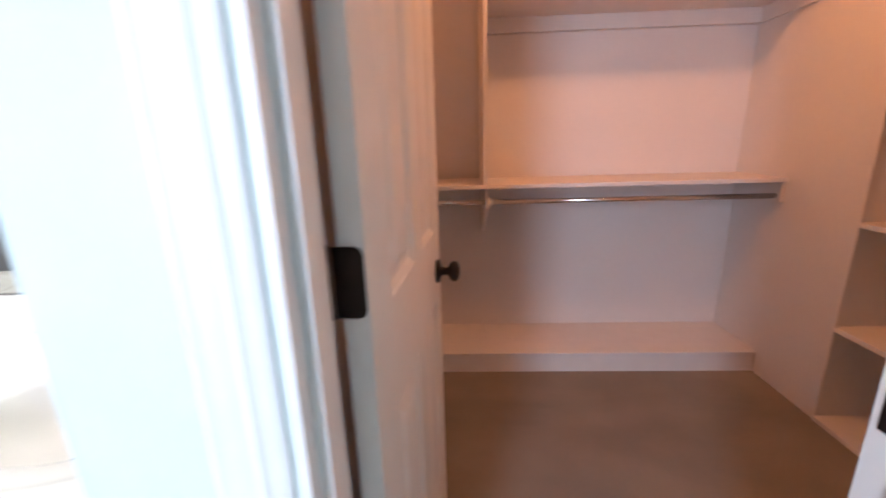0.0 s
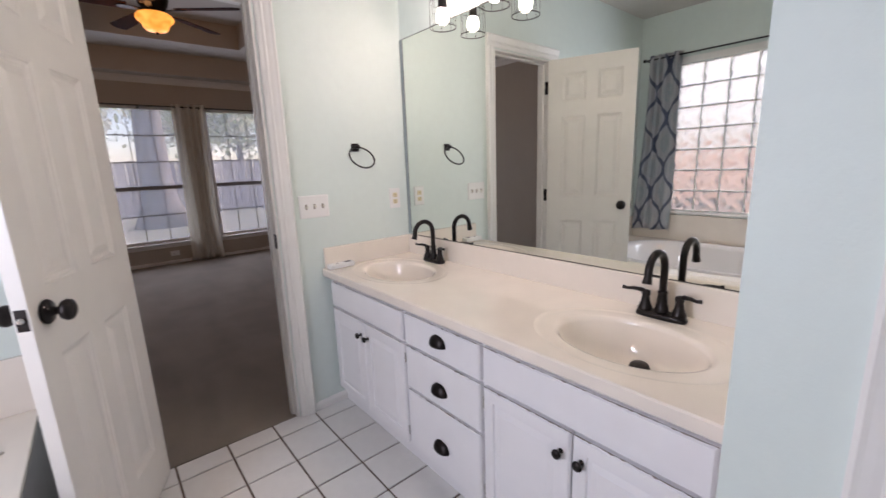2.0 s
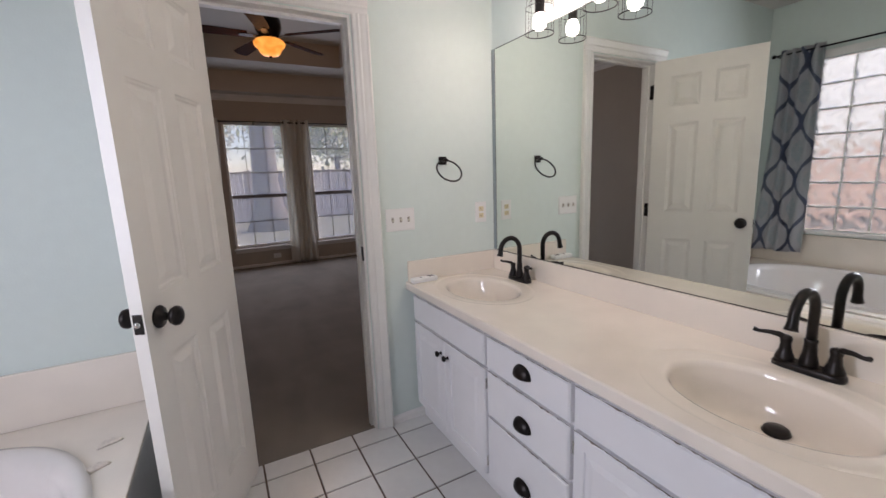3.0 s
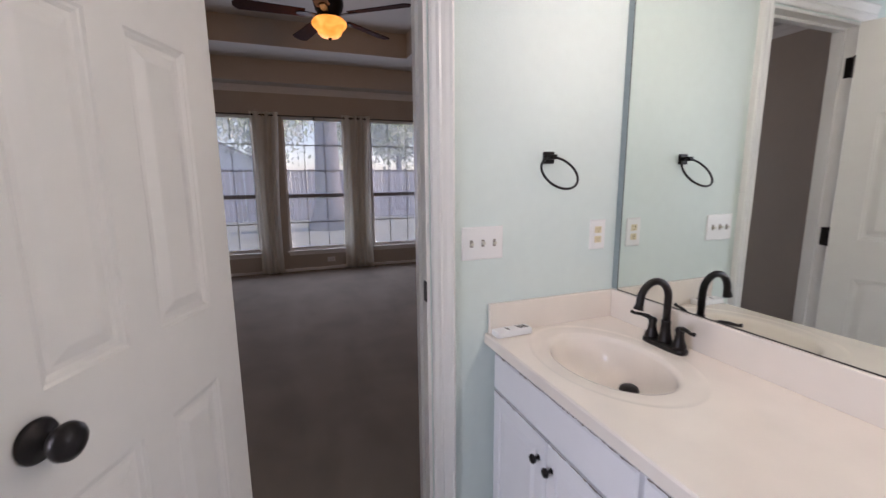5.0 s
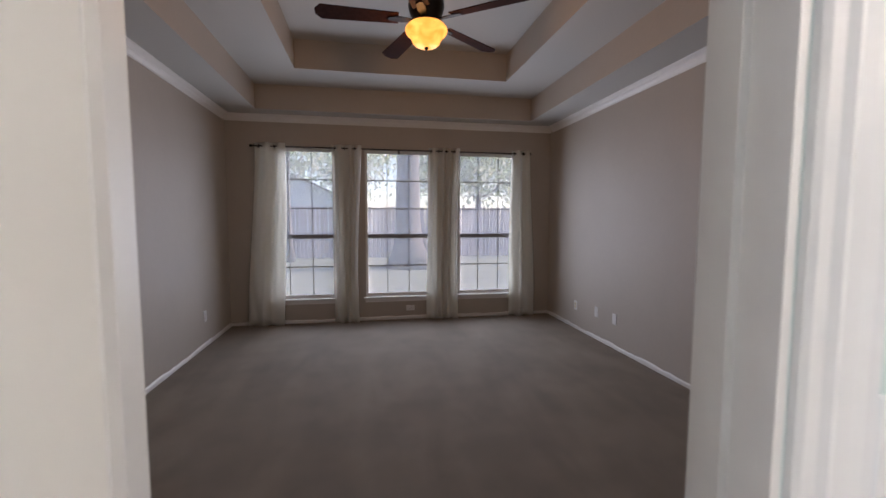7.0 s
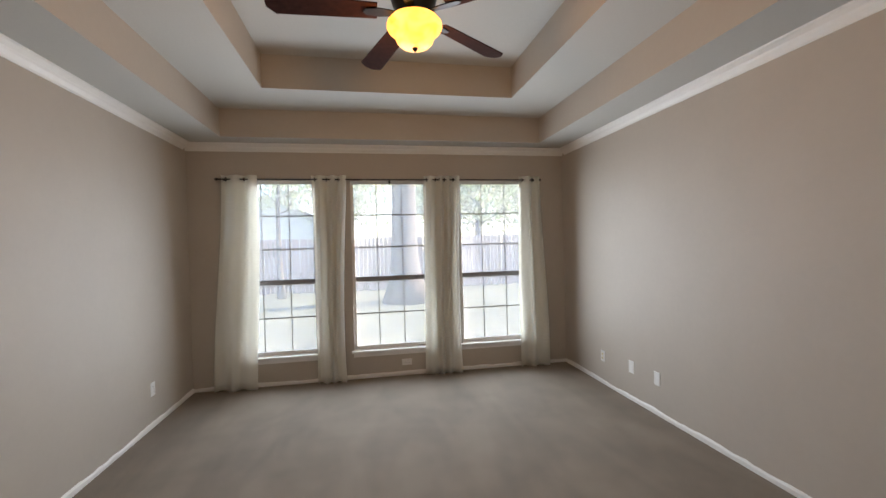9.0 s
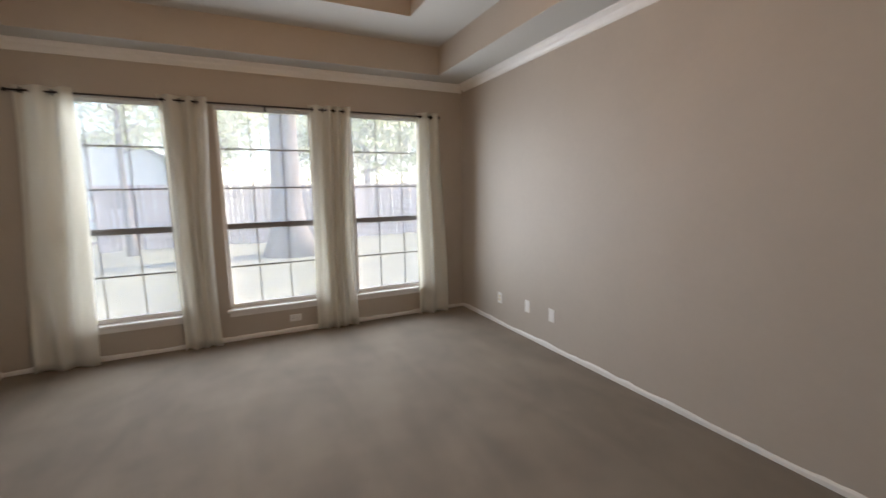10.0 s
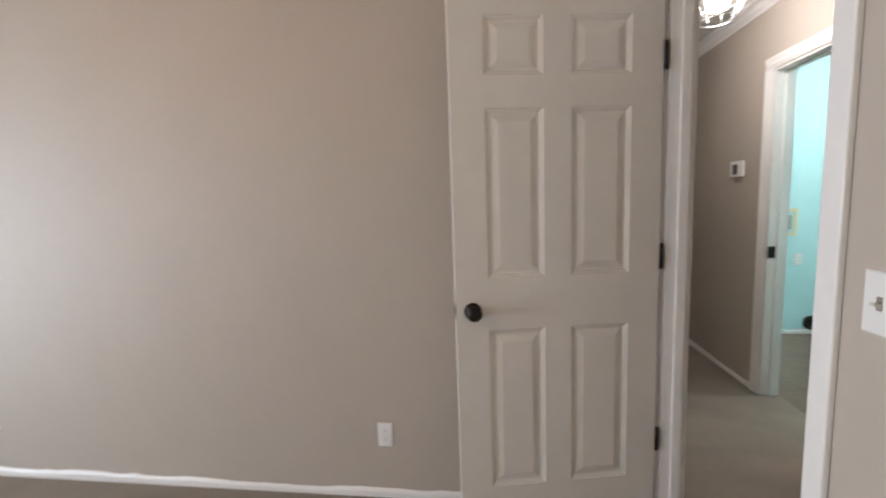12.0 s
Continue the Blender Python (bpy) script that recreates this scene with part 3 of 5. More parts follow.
ROD_Y, ROD_Z = 7.695, 2.333
rod = thing("curtain_rod", "thin dark bronze curtain rod above the windows", "curtain rod")
bm = bmesh.new()
tube(bm, [(-1.44, ROD_Y, ROD_Z), (2.27, ROD_Y, ROD_Z)], 0.008, 12)
part("pole", bm, BRONZE, rod)
for x, s in ((-1.44, -1), (2.27, 1)):
    bm = bmesh.new()
    lathe(bm, [(0.006, 0), (0.012, 0.004), (0.016, 0.016), (0.012, 0.03), (0.004, 0.036)], pose(x, ROD_Y, ROD_Z, 0, 90 * s, 0), 16)
    part("finial", bm, BRONZE, rod, "dark ball finial")
for x in (-1.38, 0.42, 2.2):
    bm = bmesh.new()
    box(bm, x - 0.012, x + 0.012, 7.768, 7.775, ROD_Z - 0.04, ROD_Z + 0.02)
    box(bm, x - 0.005, x + 0.005, ROD_Y - 0.004, 7.769, ROD_Z - 0.016, ROD_Z - 0.009)
    part("bracket", bm, BRONZE, rod)
for i, (top, bottom, folds, waist, zb) in enumerate((((-1.41, -1.04), (-1.545, -1.10), 2, -0.02, 0.004), ((-0.462, -0.075), (-0.45, -0.13), 3, 0.03, 0.004), ((0.825, 1.255), (0.79, 1.24), 4, 0.02, 0.004), ((2.015, 2.285), (1.99, 2.375), 2, -0.01, 0.004))):
    c = thing("curtain", "white grommet curtain hanging to the floor beside a window", "curtain", pose(0, ROD_Y, 0), group="bedroom curtains")
    part("cloth", drape(top, bottom, zb, ROD_Z + 0.045, 0.040, folds, 20 + i, waist), SHEER, c)
    n = folds * 2
    for k in range(n):
        x = top[0] + (top[1] - top[0]) * (k + 0.5) / n
        bm = bmesh.new()
        tube(bm, [(x + 0.004 * (-1) ** k, 0.020 * math.cos(q), ROD_Z + 0.020 * math.sin(q)) for q in (2 * math.pi * s / 16 for s in range(16))], 0.004, 6, closed=True)
        part("grommet", bm, BRONZE, c, "dark metal grommet")


# ---- ceiling fan ----
fan = thing("ceiling_fan", "dark bronze five-blade ceiling fan with a lit amber bowl", "ceiling fan", pose(0.43, 5.1, 0))
bm = bmesh.new()
lathe(bm, [(0.02, 3.34), (0.07, 3.338), (0.065, 3.30), (0.03, 3.26), (0.014, 3.25), (0.014, 3.03)], seg=24)
part("downrod", bm, BRONZE, fan)
bm = bmesh.new()
lathe(bm, [(0.03, 3.052), (0.075, 3.042), (0.125, 2.992), (0.13, 2.922), (0.115, 2.872), (0.1, 2.852), (0.095, 2.827), (0.09, 2.817), (0.115, 2.81), (0.115, 2.8)], seg=32)
part("motor_housing", bm, BRONZE, fan)
bm = bmesh.new()
lathe(bm, [(0.105, 2.8058), (0.132, 2.7965), (0.15, 2.7749), (0.152, 2.7569), (0.142, 2.7389), (0.122, 2.7223), (0.108, 2.7029), (0.098, 2.6777), (0.08, 2.6597), (0.045, 2.6489), (0.01, 2.646)], seg=36)
bowl = part("glass_bowl", bm, BOWL, fan, "glowing amber glass bowl")
bowl.visible_shadow = False
bm = bmesh.new()
lathe(bm, [(0.014, 2.648), (0.016, 2.64), (0.008, 2.63), (0.003, 2.625)], seg=14)
part("bowl_finial", bm, BRONZE, fan)
for k in range(5):
    a = 36 + 72 * k
    m = pose(0, 0, 2.832, 0, 0, a)
    bm = bmesh.new()
    n = 14
    up, lo = [], []
    for i in range(n + 1):
        t = i / n
        x = 0.20 + 0.57 * t
        hw = 0.056 + 0.018 * t if t < 0.93 else (0.074 * math.sqrt(max(0.0, 1 - ((t - 0.93) / 0.075) ** 2)))
        up.append((x, hw))
        lo.append((x, -hw))
    prism(bm, up + lo[::-1], (0, 0, 1), 0.007, (0, 0, 0), (1, 0, 0), (0, 1, 0))
    blade = part("blade", bm, WOOD, fan, "dark walnut blade", m @ pose(0, 0, 0, 11, 0, 0))
    bm = bmesh.new()
    prism(bm, [(0.09, -0.018), (0.19, -0.03), (0.26, -0.022), (0.275, 0), (0.26, 0.022), (0.19, 0.03), (0.09, 0.018)], (0, 0, 1), 0.006, (0, 0, -0.009), (1, 0, 0), (0, 1, 0))
    part("blade_iron", bm, BRONZE, blade, "bronze blade bracket")

# ---- wall plates ----
def plate(name, label, category, m, w, h, kinds, color=None):
    """A wall plate facing local -y, its centre at the origin; kinds: what it carries, left to right."""
    p = thing(name, label, category, m)
    bm = bmesh.new()
    relief(bm, -w / 2, w / 2, -h / 2, h / 2, 0, -1, ((0, 0), (0.0, 0.003), (0.004, 0.006)))
    part("cover", bm, color or PLASTIC, p)
    n = len(kinds)
    for i, k in enumerate(kinds):
        x = (i - (n - 1) / 2) * 0.046
        if k == "toggle":
            part("switch_slot", boxes((x - 0.006, x + 0.006, -0.0072, -0.0055, -0.013, 0.013)), SLOT, p)
            bm = bmesh.new()
            prism(bm, [(-0.0045, 0), (0.0045, 0), (0.0035, 0.013), (-0.0035, 0.013)], (1, 0, 0), 0.009, (x - 0.0045, -0.006, -0.004 + 0.008 * (i % 2)), (0, 0, 1), (0, -1, 0.35 if i % 2 == 0 else -0.35))
            part("toggle", bm, TOGGLE, p, "ivory toggle")
        elif k == "outlet":
            for z in (-0.0195, 0.0195):
                soc = part("socket", boxes((x - 0.016, x + 0.016, -0.0085, -0.0055, z - 0.0135, z + 0.0135), bevel=0.003), color or IVORY, p)
                for sx, sw, z0, z1 in ((-0.006, 0.002, -0.001, 0.007), (0.006, 0.002, -0.001, 0.007), (0, 0.004, -0.009, -0.005)):
                    part("slot", boxes((x + sx - sw / 2, x + sx + sw / 2, -0.0088, -0.0084, z + z0, z + z1)), DARK, soc)
        elif k == "blank":
            pass
    for z in (-h * 0.29, h * 0.29):
        if "outlet" not in kinds:
            bm = bmesh.new()
            lathe(bm, [(0.003, 0), (0.003, 0.001)], pose(0, -0.006, z, 90, 0, 0), 8)
            part("screw", bm, PLASTIC, p)
    return p


plate("switch_plate", "white three-gang switch plate on the mint wall", "light switch", pose(0.638, 2.42, 1.166), 0.164, 0.120, ["toggle"] * 3)
plate("outlet", "white plate with ivory sockets beside the mirror", "outlet", pose(1.155, 2.42, 1.17), 0.075, 0.12, ["outlet"])
plate("outlet", "white outlet on the taupe wall", "outlet", pose(2.635, 3.81, 0.325, 0, 0, -90), 0.075, 0.12, ["outlet"], PLASTIC)
plate("outlet", "ivory outlet low on the taupe wall", "outlet", pose(2.635, 6.92, 0.30, 0, 0, -90), 0.075, 0.12, ["outlet"])
for y in (6.43, 6.07):
    plate("blank_plate", "white blank wall plate on the taupe wall", "wall plate", pose(2.635, y, 0.322, 0, 0, -90), 0.075, 0.12, ["blank"])
plate("outlet", "white outlet low on the taupe wall", "outlet", pose(-1.786, 6.92, 0.335, 0, 0, 90), 0.075, 0.12, ["outlet"], PLASTIC)
plate("outlet", "white sideways outlet under the middle window", "outlet", pose(0.57, 7.775, 0.155, 0, 90, 0), 0.075, 0.12, ["outlet"], PLASTIC)
plate("switch_plate", "white two-gang switch plate beside the bedroom doorway", "light switch", pose(1.602, 2.56, 1.228, 0, 0, 180), 0.12, 0.12, ["toggle", "toggle"])


# ---- bathroom ----
# vanity: cabinet with doors and drawers, marble top with two oval bowls
VY0, VY1 = 0.487, 2.418
vanity = thing("vanity_cabinet", "white painted bathroom vanity cabinet with worn edges", "vanity")
part("face_frame", boxes((0.702, 0.722, VY0, VY1, 0.085, 0.775)), CAB, vanity)
part("bottom_board", boxes((0.722, 1.253, VY0, VY1, 0.085, 0.103)), CAB, vanity)
part("side_panel", boxes((0.722, 1.253, VY0, VY0 + 0.018, 0.103, 0.775)), CAB, vanity)
part("side_panel", boxes((0.722, 1.253, VY1 - 0.018, VY1, 0.103, 0.775)), CAB, vanity)
part("toe_kick", boxes((0.726, 1.253, VY0, VY1, 0.0, 0.0849)), CAB, vanity)
part("face_rail", boxes((0.694, 0.7018, VY0, VY1, 0.75, 0.7755)), CAB, vanity)


# worn wood colour with the shadow of the gaps painted in
WORN_GAP = mat("bare_wood_gap_shadow", (0.20, 0.165, 0.14), 0.8, grain=0.4, grain_scale=40)
wear = random.Random(4)


def front(name, y0, y1, z0, z1, raised):
    bm = bmesh.new()
    w = y1 - y0
    steps = [(0, 0), (0, 0.017), (0.006, 0.024)]
    if raised:
        steps += [(0.046, 0.024), (0.049, 0.018), (0.058, 0.018), (0.078, 0.024)]
    else:
        steps += [(0.016, 0.0245)]
    relief(bm, 0, w, 0, z1 - z0, 0, -1, steps)
    ob = part(name, bm, CAB, vanity, m=pose(0.7015, y1, z0, 0, 0, -90))
    # paint rubbed thin along the top edge, darkened to draw the gap shadow
    bm = bmesh.new()
    n = int(w / 0.01)
    t = z1 - z0
    rows = [[], []]
    for i in range(n + 1):
        p = min(0.9, max(0.08, wear.gauss(0.24, 0.16)))
        rows[0].append(bm.verts.new((w * i / n, -0.0170 - 0.0006, t + 0.0004)))
        rows[1].append(bm.verts.new((w * i / n, -0.0170 - 0.007 * p - 0.0006, t - 0.006 * p + 0.0004)))
    for i in range(n):
        bm.faces.new((rows[0][i], rows[0][i + 1], rows[1][i + 1], rows[1][i]))
    part("worn_edge", bm, WORN_GAP, ob, "paint rubbed thin to the wood, darkened as gap shadow")
    return ob


def local(parent, m):
    """A pose in survey units, seen from a parent placed in metres."""
    q = parent.matrix_basis.inverted() @ metres(m)
    q.translation = q.translation / U
    return q


def small_knob():
    bm = bmesh.new()
    lathe(bm, [(0.009, 0), (0.006, 0.004), (0.005, 0.014), (0.013, 0.018), (0.0155, 0.024), (0.013, 0.029), (0.003, 0.031)], seg=18)
    return bm


def cup_pull():
    """A half-round bin pull, open below: width on y, out along -x."""
    bm = bmesh.new()
    nu, nv = 16, 8
    rows = []
    for s in (1.0, 0.9):
        grid = []
        for j in range(nv + 1):
            b = math.pi / 2 * j / nv
            grid.append([bm.verts.new((-0.028 * s * math.cos(b) * math.sin(math.pi * i / nu) - 0.001, -0.046 * s * math.cos(math.pi * i / nu), 0.044 * s * math.sin(b) * math.sin(math.pi * i / nu) ** 0.8)) for i in range(nu + 1)])
        for j in range(nv):
            for i in range(nu):
                f = bm.faces.new((grid[j][i], grid[j][i + 1], grid[j + 1][i + 1], grid[j + 1][i]))
                f.smooth = True
        rows.append(grid[0])
    for i in range(nu):
        bm.faces.new((rows[0][i], rows[0][i + 1], rows[1][i + 1], rows[1][i]))
    bmesh.ops.remove_doubles(bm, verts=bm.verts[:], dist=1e-5)
    return bm


for y0, y1 in ((0.512, 1.215), (1.705, 2.392)):
    front("false_front", y0, y1, 0.608, 0.746, False)
    ym = (y0 + y1) / 2
    for a, b, ky in ((y0, ym - 0.003, ym - 0.034), (ym + 0.003, y1, ym + 0.034)):
        d = front("cabinet_door", a, b, 0.105, 0.596, True)
        part("knob", small_knob(), BRONZE, d, "small dark bronze knob", local(d, pose(0.6775, ky, 0.523, 0, -90, 0)))
        hy = b + 0.004 if ky < (a + b) / 2 else a - 0.004
        for hz in (0.17, 0.53):
            part("hinge", boxes((0.684, 0.7012, hy - 0.0035, hy + 0.0035, hz - 0.022, hz + 0.022)), CHROME, d, "exposed worn metal hinge", local(d, pose(0, 0, 0)))
for z0, z1, pz in ((0.608, 0.746, 0.672), (0.402, 0.597, 0.466), (0.105, 0.391, 0.209)):
    d = front("drawer_front", 1.232, 1.684, z0, z1, False)
    part("cup_pull", cup_pull(), BRONZE, d, "dark bronze cup pull", local(d, pose(0.677, 1.455, pz)))

SINKS = (0.835, 2.075)
CT = 0.82
top = thing("bathroom_countertop", "cream cultured marble vanity top with two oval bowls", "countertop")
bm = bmesh.new()
X0, X1 = 0.653, 1.254
CX, AX, AY = 0.925, 0.165, 0.228


def on_rect(ang, cy, y0, y1):
    dx, dy = math.cos(ang), math.sin(ang)
    ks = []
    if abs(dx) > 1e-9:
        ks.append(((X1 if dx > 0 else X0) - CX) / dx)
    if abs(dy) > 1e-9:
        ks.append(((y1 if dy > 0 else y0) - cy) / dy)
    k = min(q for q in ks if q > 0)
    return CX + dx * k, cy + dy * k


LEVELS = ((1.36, 0.0), (1.33, -0.002), (1.26, -0.0025), (1.06, -0.0025), (1.0, -0.006), (0.965, -0.022), (0.92, -0.050), (0.82, -0.087), (0.66, -0.112), (0.45, -0.127), (0.22, -0.134), (0.12, -0.136))
for cy, y0, y1 in ((SINKS[0], VY0 - 0.001, 1.462), (SINKS[1], 1.462, VY1 + 0.001)):
    angs = sorted({*[2 * math.pi * i / 72 for i in range(72)], *[math.atan2(y - cy, x - CX) % (2 * math.pi) for x in (X0, X1) for y in (y0, y1)]})
    rings = [[bm.verts.new((*on_rect(a, cy, y0, y1), CT)) for a in angs]]
    for k, h in LEVELS:
        rings.append([bm.verts.new((CX + AX * k * math.cos(a) + 0.112 * max(0, 1 - k), cy + AY * k * math.sin(a), CT + h)) for a in angs])
    n = len(angs)
    for ra, rb in zip(rings, rings[1:]):
        for i in range(n):
            f = bm.faces.new((ra[i], ra[(i + 1) % n], rb[(i + 1) % n], rb[i]))
            f.smooth = ra is not rings[0]
    bm.faces.new(rings[-1])
    # front edge and underside lip of this half
    for (za, xa), (zb, xb) in (((CT, X0), (CT - 0.006, X0 - 0.004)), ((CT - 0.006, X0 - 0.004), (CT - 0.038, X0 - 0.004)), ((CT - 0.038, X0 - 0.004), (CT - 0.044, X0)), ((CT - 0.044, X0), (CT - 0.044, 0.70))):
        bm.faces.new([bm.verts.new(p) for p in ((xa, y0, za), (xa, y1, za), (xb, y1, zb), (xb, y0, zb))])
bmesh.ops.remove_doubles(bm, verts=bm.verts[:], dist=1e-5)
part("slab", bm, MARBLE, top)
part("backsplash", boxes((1.234, 1.2535, VY0, 2.418, CT - 0.002, 0.935), bevel=0.004), MARBLE, top)
part("side_splash", boxes((0.662, 1.2338, 2.400, 2.4185, CT - 0.002, 0.935), bevel=0.004), MARBLE, top)
for cy in SINKS:
    bm = bmesh.new()
    lathe(bm, [(0.030, 0), (0.033, 0.004), (0.030, 0.007), (0.029, 0.013), (0.024, 0.017), (0.004, 0.018)], pose(CX + 0.0985, cy, CT - 0.136), 24)
    part("drain_stopper", bm, BRONZE, top, "dark pop-up drain stopper")


def faucet(cy):
    f = thing("faucet", "dark bronze two-handle arched bathroom faucet", "faucet", pose(1.168, cy, CT), group="vanity faucets")
    bm = bmesh.new()
    n = 32
    loops = [[bm.verts.new(((0.026 * g) * math.copysign(abs(math.cos(a)) ** 0.55, math.cos(a)), (0.082 * g) * math.copysign(abs(math.sin(a)) ** 0.55, math.sin(a)), z)) for a in (2 * math.pi * i / n for i in range(n))] for z, g in ((0, 1.0), (0.012, 1.0), (0.019, 0.93))]
    for ra, rb in zip(loops, loops[1:]):
        for i in range(n):
            bm.faces.new((ra[i], ra[(i + 1) % n], rb[(i + 1) % n], rb[i])).smooth = True
    bm.faces.new(loops[-1])
    bm.faces.new(loops[0][::-1])
    part("base", bm, BRONZE, f)
    bm = bmesh.new()
    lathe(bm, [(0.024, 0.017), (0.022, 0.03), (0.0165, 0.055), (0.0145, 0.085), (0.0155, 0.088), (0.0155, 0.094), (0.013, 0.096)], seg=24)
    pts = [(0, 0, 0.09), (0, 0, 0.15), (0, 0, 0.175)]
    R = 0.062
    for i in range(1, 15):
        a = math.pi * 1.02 * i / 14
        pts.append((-R + R * math.cos(a), 0, 0.175 + R * math.sin(a)))
    pts += [(-2 * R - 0.003, 0, 0.160), (-2 * R - 0.006, 0, 0.148)]
    tube(bm, pts, [0.0125] * (len(pts) - 2) + [0.0135, 0.0165], 16)
    part("spout", bm, BRONZE, f)
    for s in (-1, 1):
        bm = bmesh.new()
        lathe(bm, [(0.024, 0.017), (0.023, 0.026), (0.0155, 0.045), (0.0125, 0.066), (0.015, 0.078), (0.013, 0.086), (0.004, 0.090)], pose(0, 0.055 * s, 0), 22)
        tube(bm, [(0, 0.055 * s, 0.080), (-0.006, 0.070 * s, 0.088), (-0.016, 0.092 * s, 0.091), (-0.024, 0.112 * s, 0.089), (-0.029, 0.126 * s, 0.093)], [0.009, 0.0085, 0.0065, 0.0055, 0.007], 10)
        part("handle", bm, BRONZE, f, "curved lever handle")
    return f


for cy in SINKS:
    faucet(cy)

EDGE = mat("ground_glass_edge", (0.05, 0.06, 0.055), 0.3)
mirror = thing("wall_mirror", "large frameless wall mirror above the vanity", "mirror")
part("glass", boxes((1.2488, 1.2548, 0.490, 2.386, 0.938, 2.075)), MIRROR, mirror)
part("edge_channel", boxes((1.246, 1.2545, 0.490, 2.386, 0.9355, 0.9378)), DARK, mirror, "thin dark bottom channel")
for y0, y1 in ((0.4870, 0.4898), (2.3862, 2.391)):
    part("mirror_edge", boxes((1.2495, 1.2545, y0, y1, 0.938, 2.077)), EDGE, mirror, "dark ground glass edge")
part("mirror_edge", boxes((1.2495, 1.2545, 0.4898, 2.3862, 2.0752, 2.080)), EDGE, mirror, "dark ground glass edge")

# darker grey strip between the glass and the wall corner
SIDE_STRIP = mat("dull_grey_strip", (0.30, 0.36, 0.37), 0.45, 0.3, grain=0.05)
part("side_channel", boxes((1.2478, 1.2548, 2.3912, 2.4185, 0.938, 2.080)), SIDE_STRIP, mirror, "dull grey strip beside the glass")

# wire-cage vanity light
vl = thing("vanity_light", "black wire-cage vanity light with lit bulbs", "wall lamp")
part("back_bar", boxes((1.232, 1.2535, 0.80, 2.02, 2.20, 2.30), bevel=0.004), BRONZE, vl)
for cy in (1.905, 1.57, 1.235, 0.90):
    bm = bmesh.new()
    tube(bm, [(1.235, cy, 2.25), (1.18, cy, 2.26), (1.154, cy, 2.245), (1.148, cy, 2.21)], 0.008, 10)
    lathe(bm, [(0.019, 2.082), (0.021, 2.09), (0.022, 2.15), (0.022, 2.19), (0.014, 2.21)], pose(1.148, cy, 0), 20)
    arm = part("arm", bm, BRONZE, vl)
    bm = bmesh.new()
    prof = [(0.024, 2.185), (0.042, 2.175), (0.056, 2.145), (0.061, 2.11), (0.062, 2.0)]
    for r, z, w in ((0.062, 2.002, 0.0022), (0.061, 2.11, 0.0011), (0.025, 2.185, 0.0016)):
        tube(bm, [(1.148 + r * math.cos(a), cy + r * math.sin(a), z) for a in (2 * math.pi * i / 32 for i in range(32))], w, 6, closed=True)
    for k in range(8):
        a = 2 * math.pi * k / 8 + 0.2
        tube(bm, [(1.148 + r * math.cos(a), cy + r * math.sin(a), z) for r, z in prof], 0.0010, 6)
    part("cage", bm, BRONZE, arm, "black wire cage shade")
    bm = bmesh.new()
    lathe(bm, [(0.012, 2.138), (0.013, 2.10), (0.019, 2.088), (0.027, 2.070), (0.031, 2.050), (0.027, 2.030), (0.017, 2.019), (0.004, 2.015)], pose(1.148, cy, 0), 24)
    b = part("bulb", bm, BULB, arm, "glowing white bulb")
    b.visible_shadow = False
    lamp("vanity_bulb", "POINT", pose(1.148, cy, 2.045), 1.9, (1, 0.91, 0.76), soft=0.028)

# towel ring
tr = thing("towel_ring", "black metal towel ring on the mint wall", "towel ring")
bm = boxes((0.884, 0.930, 2.409, 2.42, 1.450, 1.494), bevel=0.003)
box(bm, 0.897, 0.917, 2.372, 2.41, 1.464, 1.482, bevel=0.003)
part("mount", bm, BRONZE, tr)
bm = bmesh.new()
A_, B_ = Vector((1, 0, 0)), Vector((0, -0.62, -0.785))
C_ = Vector((0.907, 2.388, 1.472)) + 0.072 * B_
tube(bm, [C_ + 0.072 * (A_ * math.cos(a) + B_ * math.sin(a)) for a in (2 * math.pi * i / 40 for i in range(40))], 0.0045, 10, closed=True)
part("ring", bm, BRONZE, tr)

# small white plastic box with dark slots on the counter
fr = thing("air_freshener", "small white plastic air freshener on the vanity top", "air freshener", pose(0.738, 2.366, CT + 0.001, 0, 0, 2))
part("body", boxes((-0.074, 0.074, -0.026, 0.026, 0, 0.026), bevel=0.006), PLASTIC, fr)
for x, half in ((-0.022, 0.013), (0.028, 0.018), (0.041, 0.018), (0.054, 0.018)):
    bm = bmesh.new()
    ring_pts = [(half * math.cos(q), 0.0042 * math.sin(q)) for q in (2 * math.pi * i / 20 for i in range(20))]
    prism(bm, ring_pts, (0, 0, 1), 0.0012, (x, 0, 0.0254), (-0.35, 0.94, 0), (0.94, 0.35, 0))
    part("vent", bm, DARK, fr, "dark oval vent slot")

# tub: deck with a rounded oval well
tub = thing("bathtub", "white oval garden tub set in a cream deck", "bathtub")
DX0, DX1, DY0, DY1, DZ = -1.818, -0.545, 0.55, 2.418, 0.50
TCX, TCY, TAX, TAY = -1.17, 1.49, 0.55, 0.78
bm = bmesh.new()
angs = sorted({*[2 * math.pi * i / 96 for i in range(96)], *[math.atan2(y - TCY, x - TCX) % (2 * math.pi) for x in (DX0, DX1) for y in (DY0, DY1)]})


def se(a, k, z):
    c, s = math.cos(a), math.sin(a)
    r = 1 / (abs(c / TAX) ** 2.6 + abs(s / TAY) ** 2.6) ** (1 / 2.6)
    return (TCX + r * c * k, TCY + r * s * k, z)


